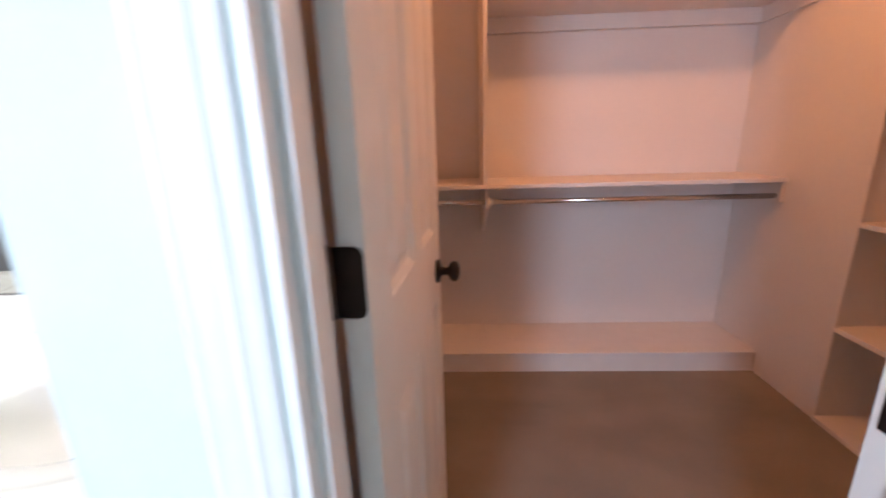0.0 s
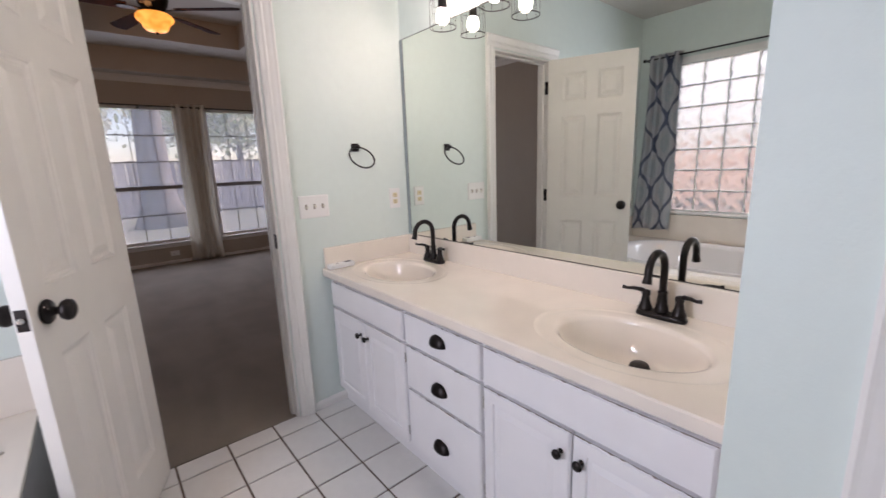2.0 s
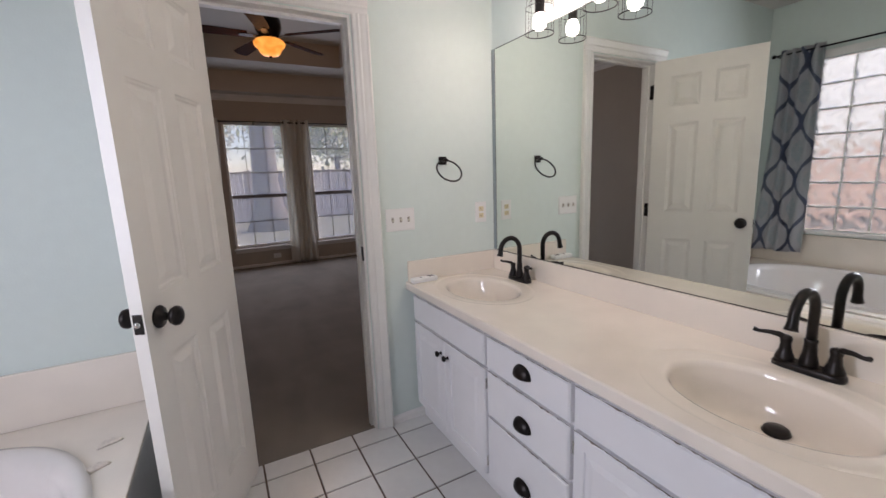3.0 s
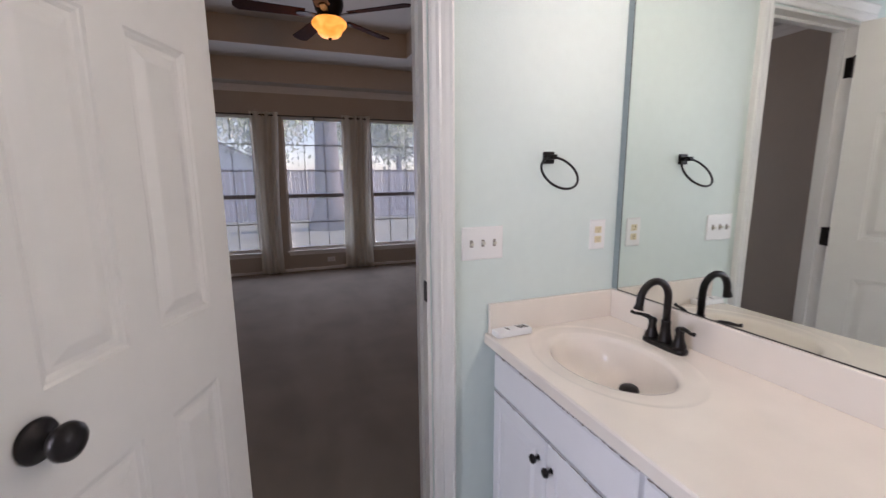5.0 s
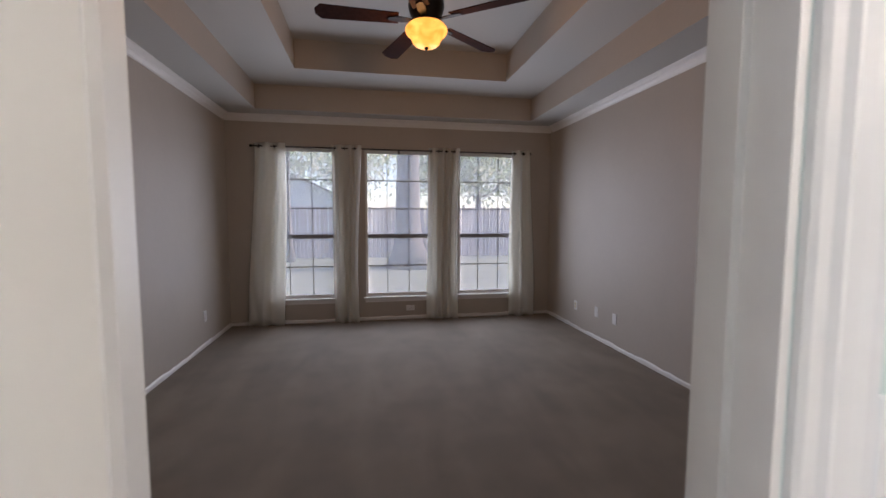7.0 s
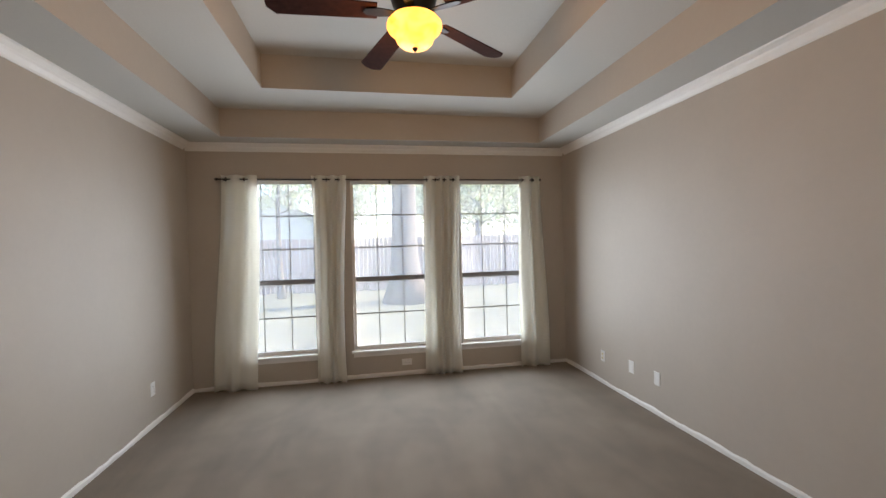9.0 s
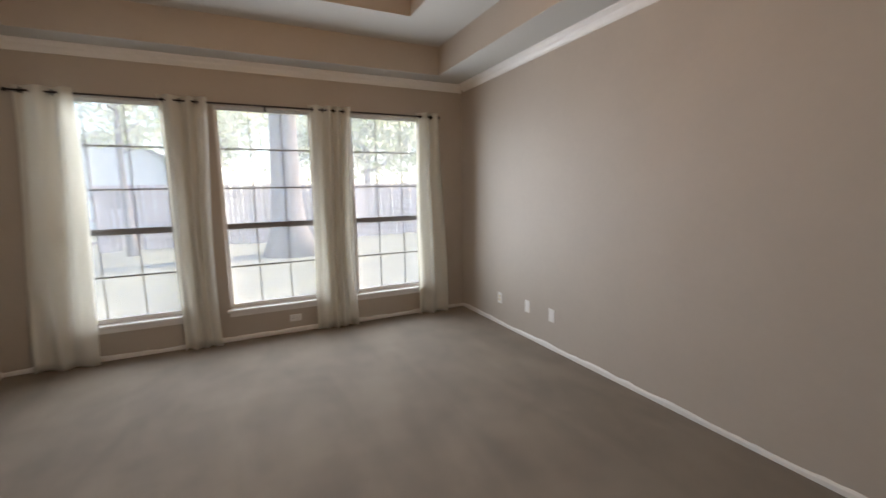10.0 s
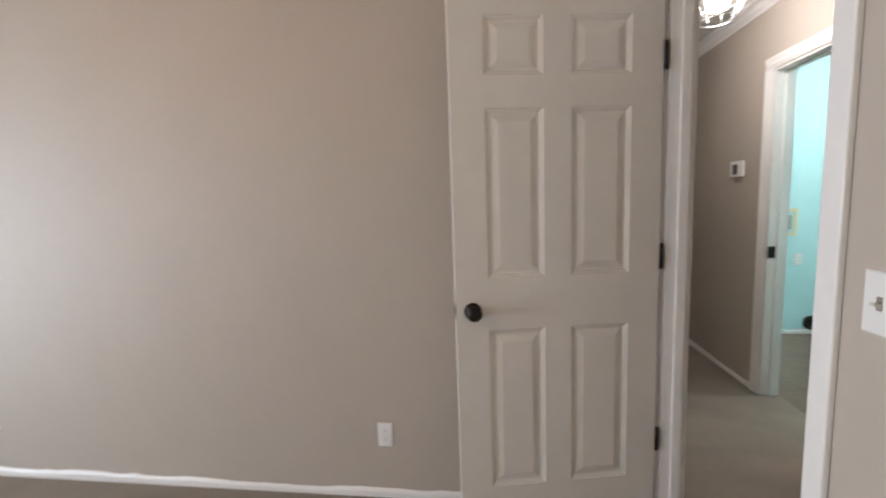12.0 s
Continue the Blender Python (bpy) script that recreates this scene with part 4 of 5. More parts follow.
def rect_hit(a):
    c, s = math.cos(a), math.sin(a)
    ks = []
    if abs(c) > 1e-9:
        ks.append(((DX1 if c > 0 else DX0) - TCX) / c)
    if abs(s) > 1e-9:
        ks.append(((DY1 if s > 0 else DY0) - TCY) / s)
    k = min(ks)
    return (TCX + c * k, TCY + s * k, DZ)


rings = [[bm.verts.new(rect_hit(a)) for a in angs]] + [[bm.verts.new(se(a, k, z)) for a in angs] for k, z in ((1.02, DZ), (1.01, DZ + 0.012), (0.98, DZ + 0.016), (0.94, DZ + 0.008), (0.91, DZ - 0.03), (0.86, 0.30), (0.80, 0.16), (0.72, 0.10), (0.4, 0.085), (0.05, 0.08))]
for q, (ra, rb) in enumerate(zip(rings, rings[1:])):
    for i in range(len(angs)):
        f = bm.faces.new((ra[i], ra[(i + 1) % len(angs)], rb[(i + 1) % len(angs)], rb[i]))
        f.smooth = q > 0
        f.material_index = 0 if q < 1 else 1
bm.faces.new(rings[-1]).material_index = 1
part("deck_and_well", bm, [MARBLE, TUB], tub)
APRON = mat("grey_apron_laminate", (0.36, 0.36, 0.365), 0.4, grain=0.06, grain_scale=20, blot=0.06)
part("apron", boxes((DX1 - 0.03, DX1 - 0.008, DY0, DY1, 0, DZ - 0.02)), APRON, tub, "grey front apron")
part("apron_end", boxes((DX0, DX1 - 0.03, DY0, DY0 + 0.02, 0, DZ - 0.02)), APRON, tub, "grey end apron")
part("deck_edge", boxes((DX1 - 0.03, DX1 + 0.002, DY0 - 0.004, DY1, DZ - 0.0199, DZ - 0.0005), bevel=0.004), MARBLE, tub)
part("wall_splash", boxes((DX0, DX1 + 0.015, 2.4, 2.4185, DZ + 0.0005, 0.72), bevel=0.003), MARBLE, tub)
part("window_splash", boxes((-1.8195, -1.80, DY0, 2.3995, DZ + 0.0005, 0.765), bevel=0.003), MARBLE, tub)


def seashell(label, m, seed):
    """A slim ribbed clam half lying hollow side down: long on x."""
    rng = random.Random(seed)
    bm = bmesh.new()
    n, k = 48, 8
    ph = rng.uniform(0, 6)
    rows = []
    for j in range(k):
        v = 1 - j / k
        row = []
        for i in range(n):
            a = 2 * math.pi * i / n
            rib = 1 + 0.05 * math.cos(12 * a + ph) * v
            x = 0.056 * v * rib * math.cos(a) * (1 + 0.12 * math.sin(a))
            y = 0.027 * v * rib * math.sin(a) + 0.012 * (1 - v) - 6.0 * x * x
            row.append(bm.verts.new((x, y, 0.017 * math.sqrt(max(0.0, 1 - v * v)) * (1 + 0.05 * math.cos(12 * a + ph)))))
        rows.append(row)
    for ra, rb in zip(rows, rows[1:]):
        for i in range(n):
            bm.faces.new((ra[i], ra[(i + 1) % n], rb[(i + 1) % n], rb[i])).smooth = True
    bm.faces.new(rows[-1]).smooth = True
    bm.faces.new(rows[0][::-1])
    return solid("seashell", bm, SHELL, label, "seashell", m=m)


SHELL = mat("seashell_white", (0.72, 0.64, 0.56), 0.35, grain=0.1, grain_scale=60, blot=0.12, blot_scale=30)
seashell("white ribbed seashell lying on the tub deck", pose(-0.645, 2.115, DZ + 0.001, 0, 0, 24) @ Matrix.Scale(0.68, 4), 1)
seashell("cream ribbed seashell lying on the tub deck", pose(-0.655, 1.97, DZ + 0.001, 0, 0, 30) @ Matrix.Scale(0.68, 4), 2)

# glass block window over the tub
BLOCK = glass("wavy_block_glass", (0.96, 0.99, 0.98), 0.03)
# haze film mixed in to lift the blocks' brightness
add_haze(BLOCK, 0.27)
nt = BLOCK.node_tree
bpn = nt.nodes.new("ShaderNodeBump")
tcn = nt.nodes.new("ShaderNodeTexCoord")
bpn.inputs["Strength"].default_value = 0.55
bpn.inputs["Distance"].default_value = 0.02
last = None
for turn in (42, -42):
    mp = nt.nodes.new("ShaderNodeMapping")
    mp.inputs["Rotation"].default_value = (radians(turn), 0, 0)
    wv = nt.nodes.new("ShaderNodeTexWave")
    wv.bands_direction = "Y"
    wv.inputs["Scale"].default_value, wv.inputs["Distortion"].default_value, wv.inputs["Detail Scale"].default_value = 3.6, 2.5, 2.0
    nt.links.new(tcn.outputs["Object"], mp.inputs["Vector"])
    nt.links.new(mp.outputs[0], wv.inputs["Vector"])
    if last is None:
        last = wv.outputs["Fac"]
    else:
        mul = nt.nodes.new("ShaderNodeMath")
        mul.operation = "MULTIPLY"
        nt.links.new(last, mul.inputs[0])
        nt.links.new(wv.outputs["Fac"], mul.inputs[1])
        nt.links.new(mul.outputs[0], bpn.inputs["Height"])
nt.links.new(bpn.outputs[0], nt.nodes["Principled BSDF"].inputs["Normal"])
win4 = thing("window_4", "glass block window over the tub with white trim", "window", kind="structure")
WY0, WY1, BZ0, BZ1 = 0.75, 2.05, 0.81, 2.23
nb, nr = 6, 7
mort = boxes((-1.925, -1.84, WY0, WY0 + 0.012, BZ0, BZ1), (-1.925, -1.84, WY1 - 0.012, WY1, BZ0, BZ1))
sy, sz = (WY1 - WY0 - 0.024) / nb, (BZ1 - BZ0) / nr
for i in range(1, nb):
    y = WY0 + 0.012 + sy * i
    box(mort, -1.915, -1.85, y - 0.004, y + 0.004, BZ0, BZ1)
for j in range(nr + 1):
    z = BZ0 + sz * j
    for i in range(nb):
        y = WY0 + 0.012 + sy * i
        box(mort, -1.915, -1.85, y + 0.004, y + sy - 0.004, max(BZ0, z - 0.004), min(BZ1, z + 0.004))
part("mortar_grid", mort, mat("white_mortar", (0.82, 0.82, 0.80), 0.8, grain=0.08), win4)
bm = boxes((-0.035, 0.035, -sy / 2 + 0.0045, sy / 2 - 0.0045, -sz / 2 + 0.0045, sz / 2 - 0.0045), bevel=0.008)
first = None
for i in range(nb):
    for j in range(nr):
        m = pose(-1.8825, WY0 + 0.012 + sy * (i + 0.5), BZ0 + sz * (j + 0.5))
        if first is None:
            first = ob = part("glass_block", bm, BLOCK, win4, "", m)
        else:
            ob = new("glass_block", first.data)
            ob.parent = win4
            ob.matrix_basis = metres(m)
        ob.visible_shadow = False
for b in ((-1.82, -1.804, WY0 - 0.06, WY0, BZ0 - 0.03, BZ1 + 0.06), (-1.82, -1.804, WY1, WY1 + 0.06, BZ0 - 0.03, BZ1 + 0.06), (-1.82, -1.804, WY0, WY1, BZ1, BZ1 + 0.06)):
    part("trim_board", boxes(b, bevel=0.003), WHITE, win4)
part("window_sill", boxes((-1.84, -1.775, WY0 - 0.07, WY1 + 0.07, BZ0 - 0.03, BZ0 - 0.001), bevel=0.005), WHITE, win4)

# patterned curtain and rod over the tub
PAT = bpy.data.materials.new("blue_ogee_cloth")
PAT.use_nodes = True
nt = PAT.node_tree
tc = nt.nodes.new("ShaderNodeTexCoord")
sp = nt.nodes.new("ShaderNodeSeparateXYZ")
nt.links.new(tc.outputs["Object"], sp.inputs[0])


def mth(op, a, b=None, c=None):
    n = nt.nodes.new("ShaderNodeMath")
    n.operation = op
    for i, v in enumerate((a, b, c)):
        if v is None:
            continue
        if isinstance(v, (int, float)):
            n.inputs[i].default_value = v
        else:
            nt.links.new(v, n.inputs[i])
    return n.outputs[0]


PW, PH = 0.10, 0.46
cosv = mth("MULTIPLY", mth("COSINE", mth("MULTIPLY", sp.outputs["Z"], 2 * math.pi / PH)), PW / 2)


def lattice(shift, sign):
    v = mth("ADD", mth("MULTIPLY_ADD", cosv, sign, sp.outputs["X"]), shift)
    return mth("MULTIPLY", mth("ABSOLUTE", mth("SUBTRACT", mth("FRACT", mth("DIVIDE", v, 2 * PW)), 0.5)), 2 * PW)


dist = mth("MINIMUM", lattice(10.0 + PW, -1), lattice(10.0, 1))
nz = nt.nodes.new("ShaderNodeTexNoise")
nz.inputs["Scale"].default_value = 35
nt.links.new(tc.outputs["Object"], nz.inputs["Vector"])
edge = mth("LESS_THAN", mth("MULTIPLY_ADD", mth("SUBTRACT", nz.outputs["Fac"], 0.5), 0.008, dist), 0.0135)
halo = mth("GREATER_THAN", dist, 0.062)
mx1 = nt.nodes.new("ShaderNodeMix")
mx1.data_type = "RGBA"
mx1.inputs["A"].default_value, mx1.inputs["B"].default_value = (0.42, 0.42, 0.43, 1), (0.27, 0.35, 0.37, 1)
nt.links.new(mth("MULTIPLY", halo, nz.outputs["Fac"]), mx1.inputs["Factor"])
mx2 = nt.nodes.new("ShaderNodeMix")
mx2.data_type = "RGBA"
mx2.inputs["B"].default_value = (0.035, 0.05, 0.105, 1)
nt.links.new(mx1.outputs["Result"], mx2.inputs["A"])
nt.links.new(edge, mx2.inputs["Factor"])
nt.links.new(mx2.outputs["Result"], nt.nodes["Principled BSDF"].inputs["Base Color"])
nt.nodes["Principled BSDF"].inputs["Roughness"].default_value = 0.9
translucent(PAT, 0.12)
cur = thing("patterned_curtain", "grey curtain with blue ogee lattice over the tub", "curtain", pose(-1.735, 0, 0, 0, 0, 90))
part("cloth", drape((1.985, 2.29), (1.995, 2.375), 0.605, 2.345, 0.026, 4, 9, 0.015), PAT, cur)
rod2 = thing("bath_curtain_rod", "thin black curtain rod above the block window", "curtain rod")
bm = bmesh.new()
tube(bm, [(-1.735, 0.5, 2.31), (-1.735, 2.33, 2.31)], 0.007, 10)
part("pole", bm, BRONZE, rod2)
for y, s in ((2.33, 1), (0.5, -1)):
    bm = bmesh.new()
    lathe(bm, [(0.006, 0), (0.016, 0.005), (0.016, 0.02), (0.005, 0.028)], pose(-1.735, y, 2.31, -90 * s, 0, 0), 14)
    part("finial", bm, BRONZE, rod2)
for y in (2.31, 0.56):
    part("bracket", boxes((-1.82, -1.73, y - 0.005, y + 0.005, 2.296, 2.303)), BRONZE, rod2)

# ---- closet ----
CLW = mat("closet_shelf_paint", (0.70, 0.64, 0.60), 0.45, grain=0.03, grain_scale=14, blot=0.02)
led = thing("closet_ledge", "low painted platform along the closet back wall", "platform")
part("top", boxes((2.352, 2.749, -1.569, 0.364, 0.108, 0.122), bevel=0.003), CLW, led)
part("riser", boxes((2.36, 2.374, -1.569, 0.364, 0, 0.1078)), CLW, led)
sh = thing("closet_shelf", "painted closet shelf with a hanging rod and bracket", "shelf")
part("board", boxes((2.352, 2.749, -1.569, 0.364, 1.062, 1.084), bevel=0.002), CLW, sh)
part("cleat", boxes((2.73, 2.7495, -1.569, 0.364, 0.98, 1.0618)), CLW, sh)
part("side_cleat", boxes((2.36, 2.7298, -1.5695, -1.552, 0.96, 1.0618)), CLW, sh)
bm = bmesh.new()
tube(bm, [(2.40, -1.552, 0.988), (2.40, -0.083, 0.988)], 0.014, 14)
tube(bm, [(2.40, -0.067, 0.988), (2.40, 0.36, 0.988)], 0.014, 14)
part("hanging_rod", bm, CHROME, sh, "metal hanging rod")
for y in (-0.088, -1.556):
    bm = bmesh.new()
    lathe(bm, [(0.026, 0), (0.026, 0.004), (0.019, 0.006), (0.019, 0.018)], pose(2.40, y, 0.988, 90, 0, 0), 16)
    part("rod_cup", bm, PLASTIC, sh, "white rod cup")
bm = bmesh.new()
prism(bm, [(2.375, 1.06), (2.749, 1.06), (2.749, 0.76), (2.73, 0.76), (2.45, 0.93), (2.425, 0.955), (2.375, 0.955)], (0, 1, 0), 0.018, (0, -0.084, 0))
part("bracket", bm, CLW, sh)
dv = thing("closet_divider", "tall painted divider panel above the closet shelf", "divider")
part("panel", boxes((2.352, 2.749, -0.075, -0.055, 1.0845, 2.40), bevel=0.002), CLW, dv)
us = thing("upper_closet_shelf", "painted upper closet shelf on wall cleats", "shelf")
part("board", boxes((2.352, 2.749, -1.569, -0.0755, 1.945, 1.965), bevel=0.002), CLW, us)
part("cleat", boxes((2.708, 2.7495, -1.569, -0.0755, 1.87, 1.9448)), CLW, us)
part("side_cleat", boxes((2.36, 2.7298, -1.5695, -1.552, 1.87, 1.9448)), CLW, us)
for z in (0.012, 0.465, 0.93, 1.40, 1.87):
    s = thing("recess_shelf", "painted shelf in the closet wall recess", "shelf", group="closet recess shelves")
    part("board", boxes((0.92, 1.939, -1.929, -1.56, z - 0.011, z + 0.011), bevel=0.002), CLW, s)
plain("trim", [(0.90, 0.92, -1.93, -1.56, 0.0, H)], CLW, "painted side panel of the closet shelves", "trim")
plain("trim", [(1.928, 1.9395, -1.569, -1.556, 0.03, H)], CLW, "painted edge trim of the closet shelves", "trim")

# ---- hall and laundry ----
th = thing("thermostat", "small white wall thermostat with a grey screen", "thermostat", pose(4.21, 1.41, 1.615, 0, 0, 180))
part("case", boxes((-0.075, 0.075, -0.028, 0, -0.06, 0.06), bevel=0.008), PLASTIC, th)
part("screen", boxes((-0.035, 0.03, -0.0295, -0.0279, -0.04, 0.035)), mat("grey_screen", (0.12, 0.12, 0.12), 0.2), th, "dark grey screen")
hl = thing("hall_ceiling_light", "lit wire-cage ceiling light in the hall", "ceiling lamp", pose(3.40, 2.0, 0))
bm = bmesh.new()
lathe(bm, [(0.09, H), (0.09, 2.71), (0.06, 2.70), (0.02, 2.69), (0.02, 2.60)], seg=28)
part("canopy", bm, CHROME, hl)
bm = bmesh.new()
for r, z in ((0.11, 2.64), (0.13, 2.50), (0.09, 2.40)):
    tube(bm, [(r * math.cos(a), r * math.sin(a), z) for a in (2 * math.pi * i / 28 for i in range(28))], 0.003, 6, closed=True)
for k in range(10):
    a = 2 * math.pi * k / 10
    tube(bm, [(r * math.cos(a), r * math.sin(a), z) for r, z in ((0.10, 2.65), (0.128, 2.57), (0.13, 2.50), (0.09, 2.40))], 0.002, 6)
part("cage", bm, CHROME, hl, "silver wire cage")
bm = bmesh.new()
lathe(bm, [(0.012, 2.60), (0.05, 2.56), (0.06, 2.51), (0.05, 2.46), (0.004, 2.44)], seg=24)
b = part("bulb", bm, BULB, hl, "glowing bulb")
b.visible_shadow = False
bx = thing("washer_outlet_box", "beige recessed washer outlet box on the teal wall", "outlet box", pose(5.23, 0.41, 1.13, 0, 0, -90))
bm = bmesh.new()
relief(bm, -0.10, 0.10, -0.135, 0.135, 0, -1, ((0, 0), (0.002, 0.012), (0.03, 0.012), (0.034, -0.02)))
part("frame", bm, IVORY, bx)
part("valve_panel", boxes((-0.045, 0.045, -0.016, -0.004, -0.07, 0.07), bevel=0.003), mat("grey_valve", (0.25, 0.24, 0.22), 0.5), bx, "grey valve panel")
plate("outlet", "white outlet on the teal laundry wall", "outlet", pose(5.23, 0.28, 0.76, 0, 0, -90), 0.075, 0.12, ["outlet"], PLASTIC)
dd = thing("dryer_duct", "dark round dryer duct low on the teal wall", "duct", pose(5.23, 0.13, 0.115, 0, -90, 0))
bm = bmesh.new()
lathe(bm, [(0.07, 0), (0.07, 0.03), (0.066, 0.032), (0.06, 0.03), (0.06, 0.006), (0.004, 0.005)], seg=28)
part("collar", bm, BRONZE, dd)


# ---- yard behind the bedroom ----
GRASS = mat("dry_yard_ground", (0.13, 0.135, 0.095), 0.95, grain=0.35, grain_scale=22, bump=0.8, bump_scale=40, blot=0.45, blot_scale=0.8)
FENCE = mat("weathered_cedar", (0.45, 0.37, 0.36), 0.85, grain=0.2, grain_scale=16, bump=0.3, bump_scale=60, spread=0.22)
BARK = mat("grey_brown_bark", (0.17, 0.145, 0.13), 0.95, grain=0.35, grain_scale=18, bump=1.0, bump_scale=22, blot=0.2, blot_scale=5)
LEAF = mat("green_leaves", (0.30, 0.40, 0.12), 0.6, grain=0.5, grain_scale=1.2)
translucent(LEAF, 0.5)
SIDING = mat("pale_siding", (0.80, 0.82, 0.83), 0.7, grain=0.04, blot=0.04)
ROOF = mat("grey_roof_shingle", (0.34, 0.31, 0.30), 0.9, grain=0.2, grain_scale=9)
BRICK = mat("red_brick", (0.60, 0.38, 0.31), 0.85, grain=0.2, grain_scale=6, spread=0.15)
MORTAR = mat("grey_mortar", (0.60, 0.58, 0.55), 0.9, grain=0.1)
GZ = -0.18
bm = bmesh.new()
n = 40
g = [[bm.verts.new((-60 + 120 * i / n, -40 + 140 * j / n, GZ - 0.03 + 0.03 * noise.noise(Vector((i * 0.7, j * 0.7, 0))))) for i in range(n + 1)] for j in range(n + 1)]
for j in range(n):
    for i in range(n):
        bm.faces.new((g[j][i], g[j][i + 1], g[j + 1][i + 1], g[j + 1][i])).smooth = True
solid("ground", bm, GRASS, "patchy dry yard with thin grass", "ground", kind="structure")

fence = thing("fence", "weathered wooden picket privacy fence along the yard", "fence")
FY = 19.0
rng = random.Random(5)
shapes = []
for k in range(6):
    bm = bmesh.new()
    hgt = 2.02 + rng.uniform(-0.03, 0.04)
    prism(bm, [(-0.066, 0), (0.066, 0), (0.066, hgt - 0.03), (0.04, hgt), (-0.04, hgt), (-0.066, hgt - 0.03)], (0, 1, 0), 0.02, (0, 0, 0))
    shapes.append(mesh("picket", bm, FENCE))
x = -13.0
while x < 15.5:
    if not -4.3 < x < -3.9:
        ob = new("picket", rng.choice(shapes))
        ob.parent = fence
        ob.matrix_basis = metres(pose(x, FY + rng.uniform(-0.008, 0.008), GZ + rng.uniform(-0.03, 0.02), 0, rng.uniform(-0.6, 0.6), rng.uniform(-2, 2)))
    x += 0.150 + max(0.0, rng.gauss(0.0, 0.012))
for z in (0.25, 0.95, 1.6):
    part("rail", boxes((-13, 15.4, FY + 0.022, FY + 0.06, GZ + z, GZ + z + 0.09)), FENCE, fence)


def tree(label, x, y, height, girth, seed, crown_z, crown_r, leaves, lean=(0, 0), leaf=1.0):
    rng = random.Random(seed)
    t = thing("tree", label, "tree", pose(x, y, GZ - 0.05))
    bm = bmesh.new()
    pts, rad = [], []
    for i in range(13):
        f = i / 12
        pts.append((lean[0] * f * f + 0.06 * math.sin(5 * f + seed), lean[1] * f * f + 0.05 * math.cos(4 * f), height * f))
        rad.append(girth * (1 + 0.75 * math.exp(-f * 22)) * (1 - 0.62 * f))
    tube(bm, pts, rad, 18)
    ends = []
    for k in range(9):
        f = 0.42 + 0.55 * k / 9
        i = int(f * 12)
        p = Vector(pts[i])
        a = rng.uniform(0, 2 * math.pi)
        ln = crown_r * rng.uniform(0.6, 1.0)
        q = [p + Vector((math.cos(a + 0.2 * s) * ln * s / 5, math.sin(a + 0.2 * s) * ln * s / 5, ln * 0.7 * (s / 5) ** 1.3)) for s in range(6)]
        tube(bm, q, [girth * 0.32 * (1 - 0.15 * s) for s in range(6)], 8)
        ends += q[2:]
    trunk = part("trunk", bm, BARK, t)
    for v in trunk.data.vertices:
        v.co += v.normal * 0.02 * noise.noise(v.co * 4)
    ends.append(Vector(pts[-1]))
    verts, faces = [], []
    for k in range(leaves):
        c = Vector(rng.choice(ends)) + Vector((rng.gauss(0, 1), rng.gauss(0, 1), rng.gauss(0, 0.7))) * crown_r * 0.28
        if c.z < crown_z:
            c.z = crown_z + rng.uniform(0, 0.6)
        s = rng.uniform(0.05, 0.13) * leaf
        e = Euler((rng.uniform(0, 6.3), rng.uniform(0, 6.3), rng.uniform(0, 6.3))).to_matrix()
        b = len(verts)
        for u, w in ((-1, 0), (0, -0.5), (1, 0), (0, 0.5)):
            verts.append(c + e @ Vector((u * s, w * s, 0.15 * s * u * u)))
        faces.append((b, b + 1, b + 2, b + 3))
    me = bpy.data.meshes.new("crown")
    me.from_pydata(verts, [], faces)
    me.transform(Matrix.Scale(U, 4))
    me.materials.append(LEAF)
    ob = new("crown", me)
    ob.parent = t
    return t


tree("large tree with grey bark in the yard", 1.30, 15.5, 9.5, 0.46, 3, 4.3, 3.6, 4500, (0.3, 0))
tree("slim tree with grey bark beside the fence", -2.9, 17.8, 7.0, 0.10, 8, 3.2, 2.4, 3500, (0.4, 0))
tree("leafy green tree behind the fence", 5.8, 23.5, 6.5, 0.2, 11, 2.0, 2.8, 6500, leaf=1.5)
tree("leafy green tree behind the fence", 10.0, 26.0, 7.5, 0.2, 12, 2.0, 3.2, 6500, leaf=1.5)
tree("leafy green tree behind the fence", -1.0, 30.0, 8.0, 0.22, 13, 2.5, 3.4, 6500, leaf=1.5)
tree("leafy green tree behind the fence", -12.0, 27.0, 8.5, 0.22, 14, 2.5, 3.6, 6500, leaf=1.5)
tree("leafy green tree behind the fence", 3.4, 33.0, 9.0, 0.25, 15, 2.5, 4.0, 6500, leaf=1.5)

house = thing("house", "pale neighbouring house with a grey gabled roof", "house", pose(-6.2, 31, GZ))
bm = boxes((-4.5, 4.5, 0, 7, 0, 2.9))
prism(bm, [(-4.5, 2.9), (4.5, 2.9), (0, 5.0)], (0, 1, 0), 7, (0, 0, 0))
hw = part("wall", bm, SIDING, house)
bm = bmesh.new()
for s in (-1, 1):
    prism(bm, [(s * 5.0, 2.66), (s * 5.0, 2.80), (0, 5.18), (0, 5.02)], (0, 1, 0), 7.8, (0, -0.4, 0))
part("roof", bm, ROOF, house)
w = part("window", boxes((-0.6, 0.6, -0.04, -0.002, 1.0, 2.2)), WHITE, house)
part("pane", boxes((-0.52, 0.52, -0.05, -0.041, 1.08, 2.12)), mat("dark_pane", (0.05, 0.06, 0.07), 0.1), w)

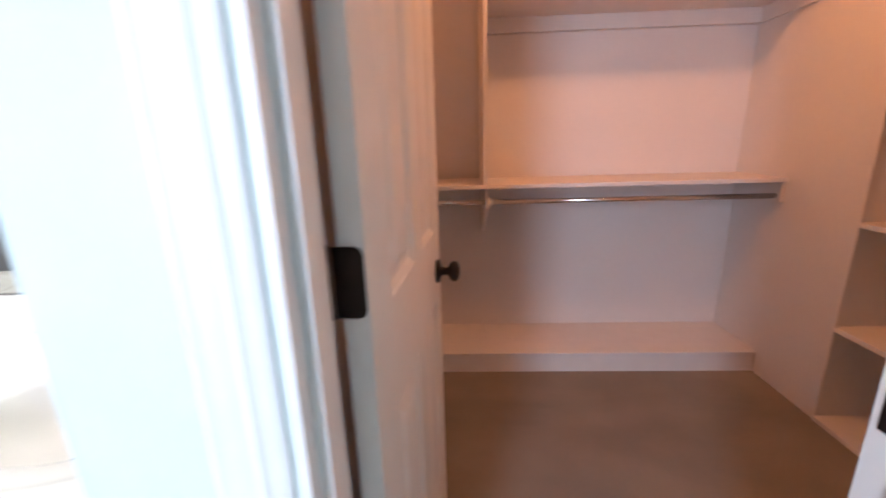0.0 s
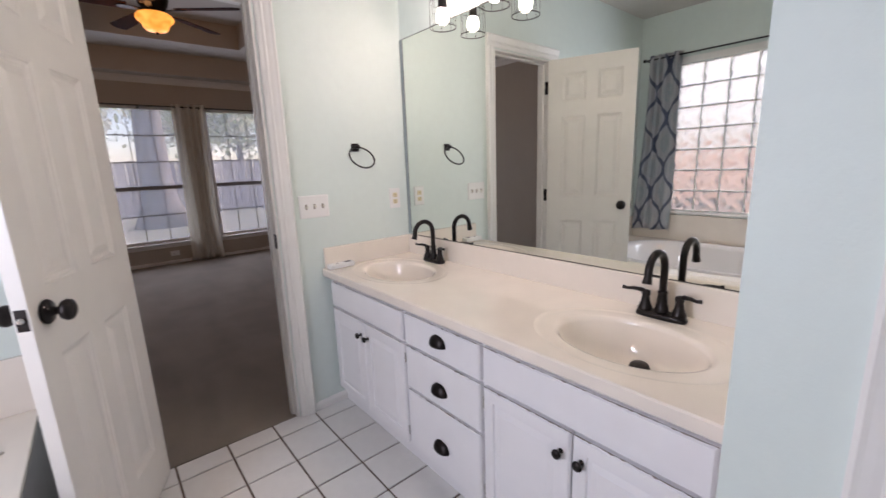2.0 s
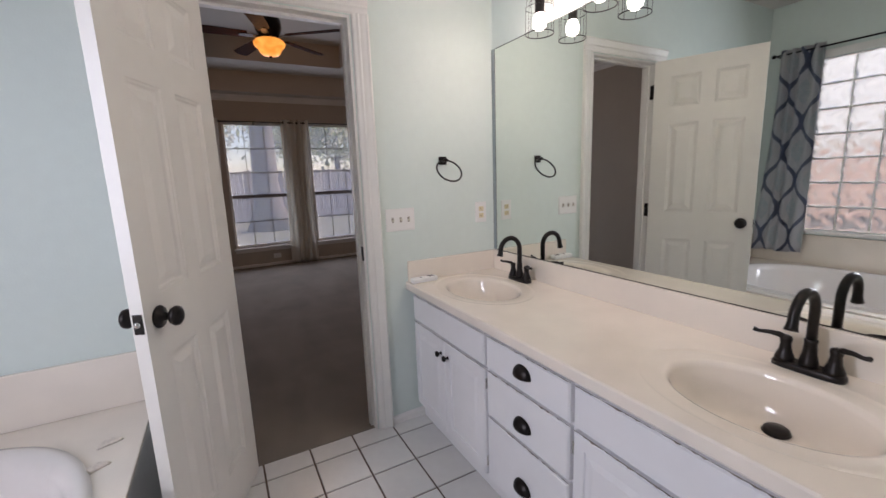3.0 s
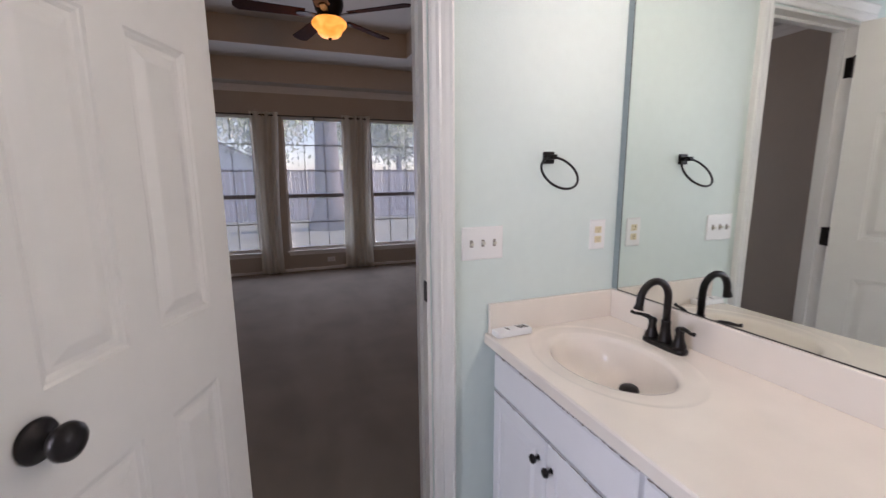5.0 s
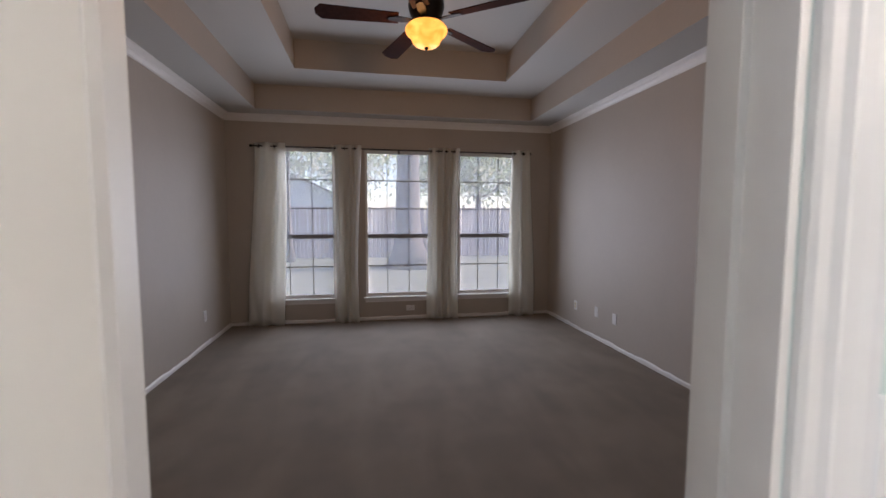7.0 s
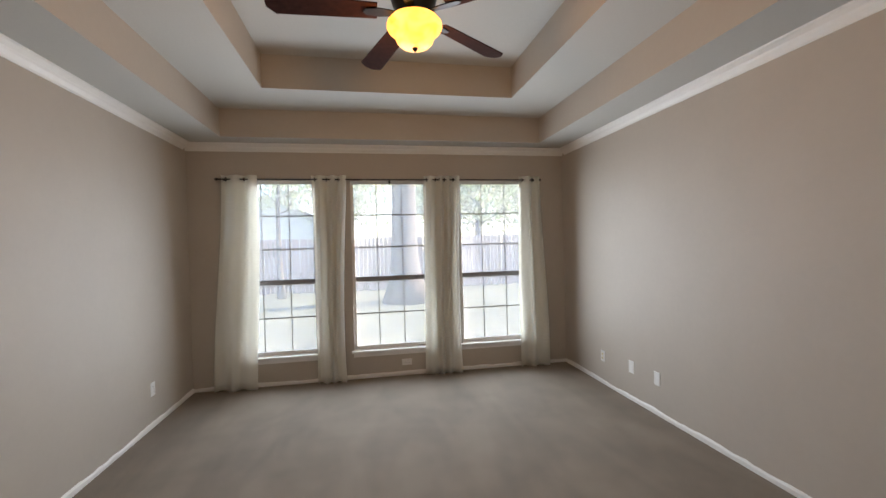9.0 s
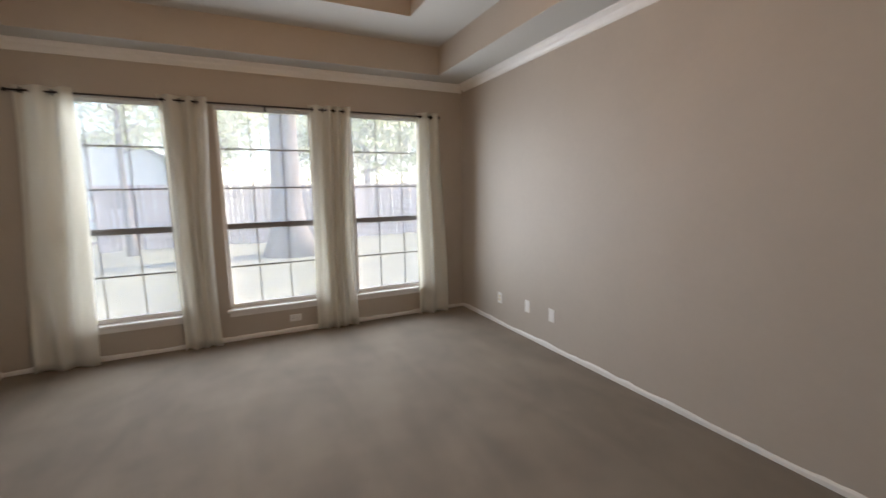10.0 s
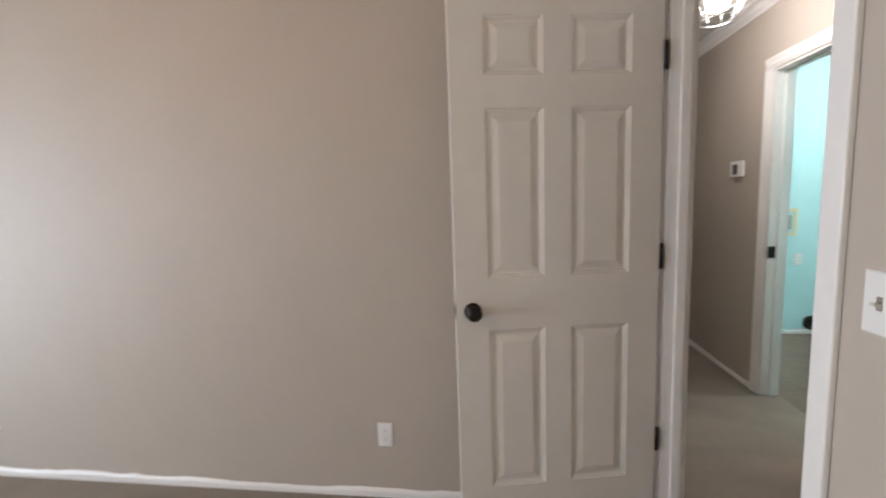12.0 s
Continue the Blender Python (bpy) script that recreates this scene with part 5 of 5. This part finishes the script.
# brick side wall of the next house, beyond the block window
nw = thing("brick_wall", "red brick wall of the neighbouring house with an added white panel", "wall", pose(-5.2, 0, GZ))
part("mortar_bed", boxes((-0.3, -0.008, -3, 7, 0, 1.9)), MORTAR, nw)
bme = mesh("brick", boxes((-0.05, 0, -0.1, 0.1, 0, 0.065), bevel=0.0), BRICK)
for r in range(15):
    for c in range(20):
        ob = new("brick", bme)
        ob.parent = nw
        ob.matrix_basis = metres(pose(rng.uniform(-0.003, 0.002), 0.1 + c * 0.213 + (r % 2) * 0.106, 0.5 + r * 0.077))
# sunlit white sheet added above the brick to whiten the upper blocks
part("siding", boxes((-0.3, 0.01, -3, 7, 1.9, 4.4)), SIDING, nw, "added white panel that brightens the block window")

# ---- bathroom floor tiles ----
PITCH, GAP = 0.2255, 0.009
cache = {}


def floor_tile(x0, x1, y0, y1):
    w, d = x1 - x0, y1 - y0
    if w < 0.02 or d < 0.02:
        return
    key = (round(w, 3), round(d, 3))
    if key not in cache:
        bm = bmesh.new()
        e = 0.003
        lo = [bm.verts.new(p) for p in ((0, 0, -0.006), (w, 0, -0.006), (w, d, -0.006), (0, d, -0.006))]
        mi = [bm.verts.new(p) for p in ((0, 0, -0.0015), (w, 0, -0.0015), (w, d, -0.0015), (0, d, -0.0015))]
        hi = [bm.verts.new(p) for p in ((e, e, 0), (w - e, e, 0), (w - e, d - e, 0), (e, d - e, 0))]
        for a, b in ((lo, mi), (mi, hi)):
            for i in range(4):
                bm.faces.new((a[i], a[(i + 1) % 4], b[(i + 1) % 4], b[i]))
        bm.faces.new(hi)
        cache[key] = mesh("tile", bm, TILE)
    ob = new("tile", cache[key])
    ob.parent = bath_floor
    ob.matrix_basis = metres(pose(x0, y0, rng.uniform(-0.0006, 0.0004)))


xs = [0.515 + PITCH * k for k in range(-5, 2)] + [0.752]
west = sorted({-1.94, *[0.515 - PITCH * k for k in range(5, 11)]})
xs = sorted({-0.553, *[v for v in xs if -0.553 < v]})
ys = sorted({2.445, -1.9, *[2.311 - PITCH * k for k in range(0, 19) if 2.311 - PITCH * k > -1.9]})
for a, b in zip(xs, xs[1:]):
    for c, d in zip(ys, ys[1:]):
        if b > 0.6 and c < 0.47:
            continue
        floor_tile(a + GAP / 2, b - GAP / 2, c + GAP / 2, d - GAP / 2)
# the same floor beyond the end of the tub
for a, b in zip(west, west[1:]):
    for c, d in zip(ys, ys[1:]):
        if c < 0.54:
            floor_tile(a + GAP / 2, min(b, -0.553) - GAP / 2, c + GAP / 2, min(d, 0.55) - GAP / 2)
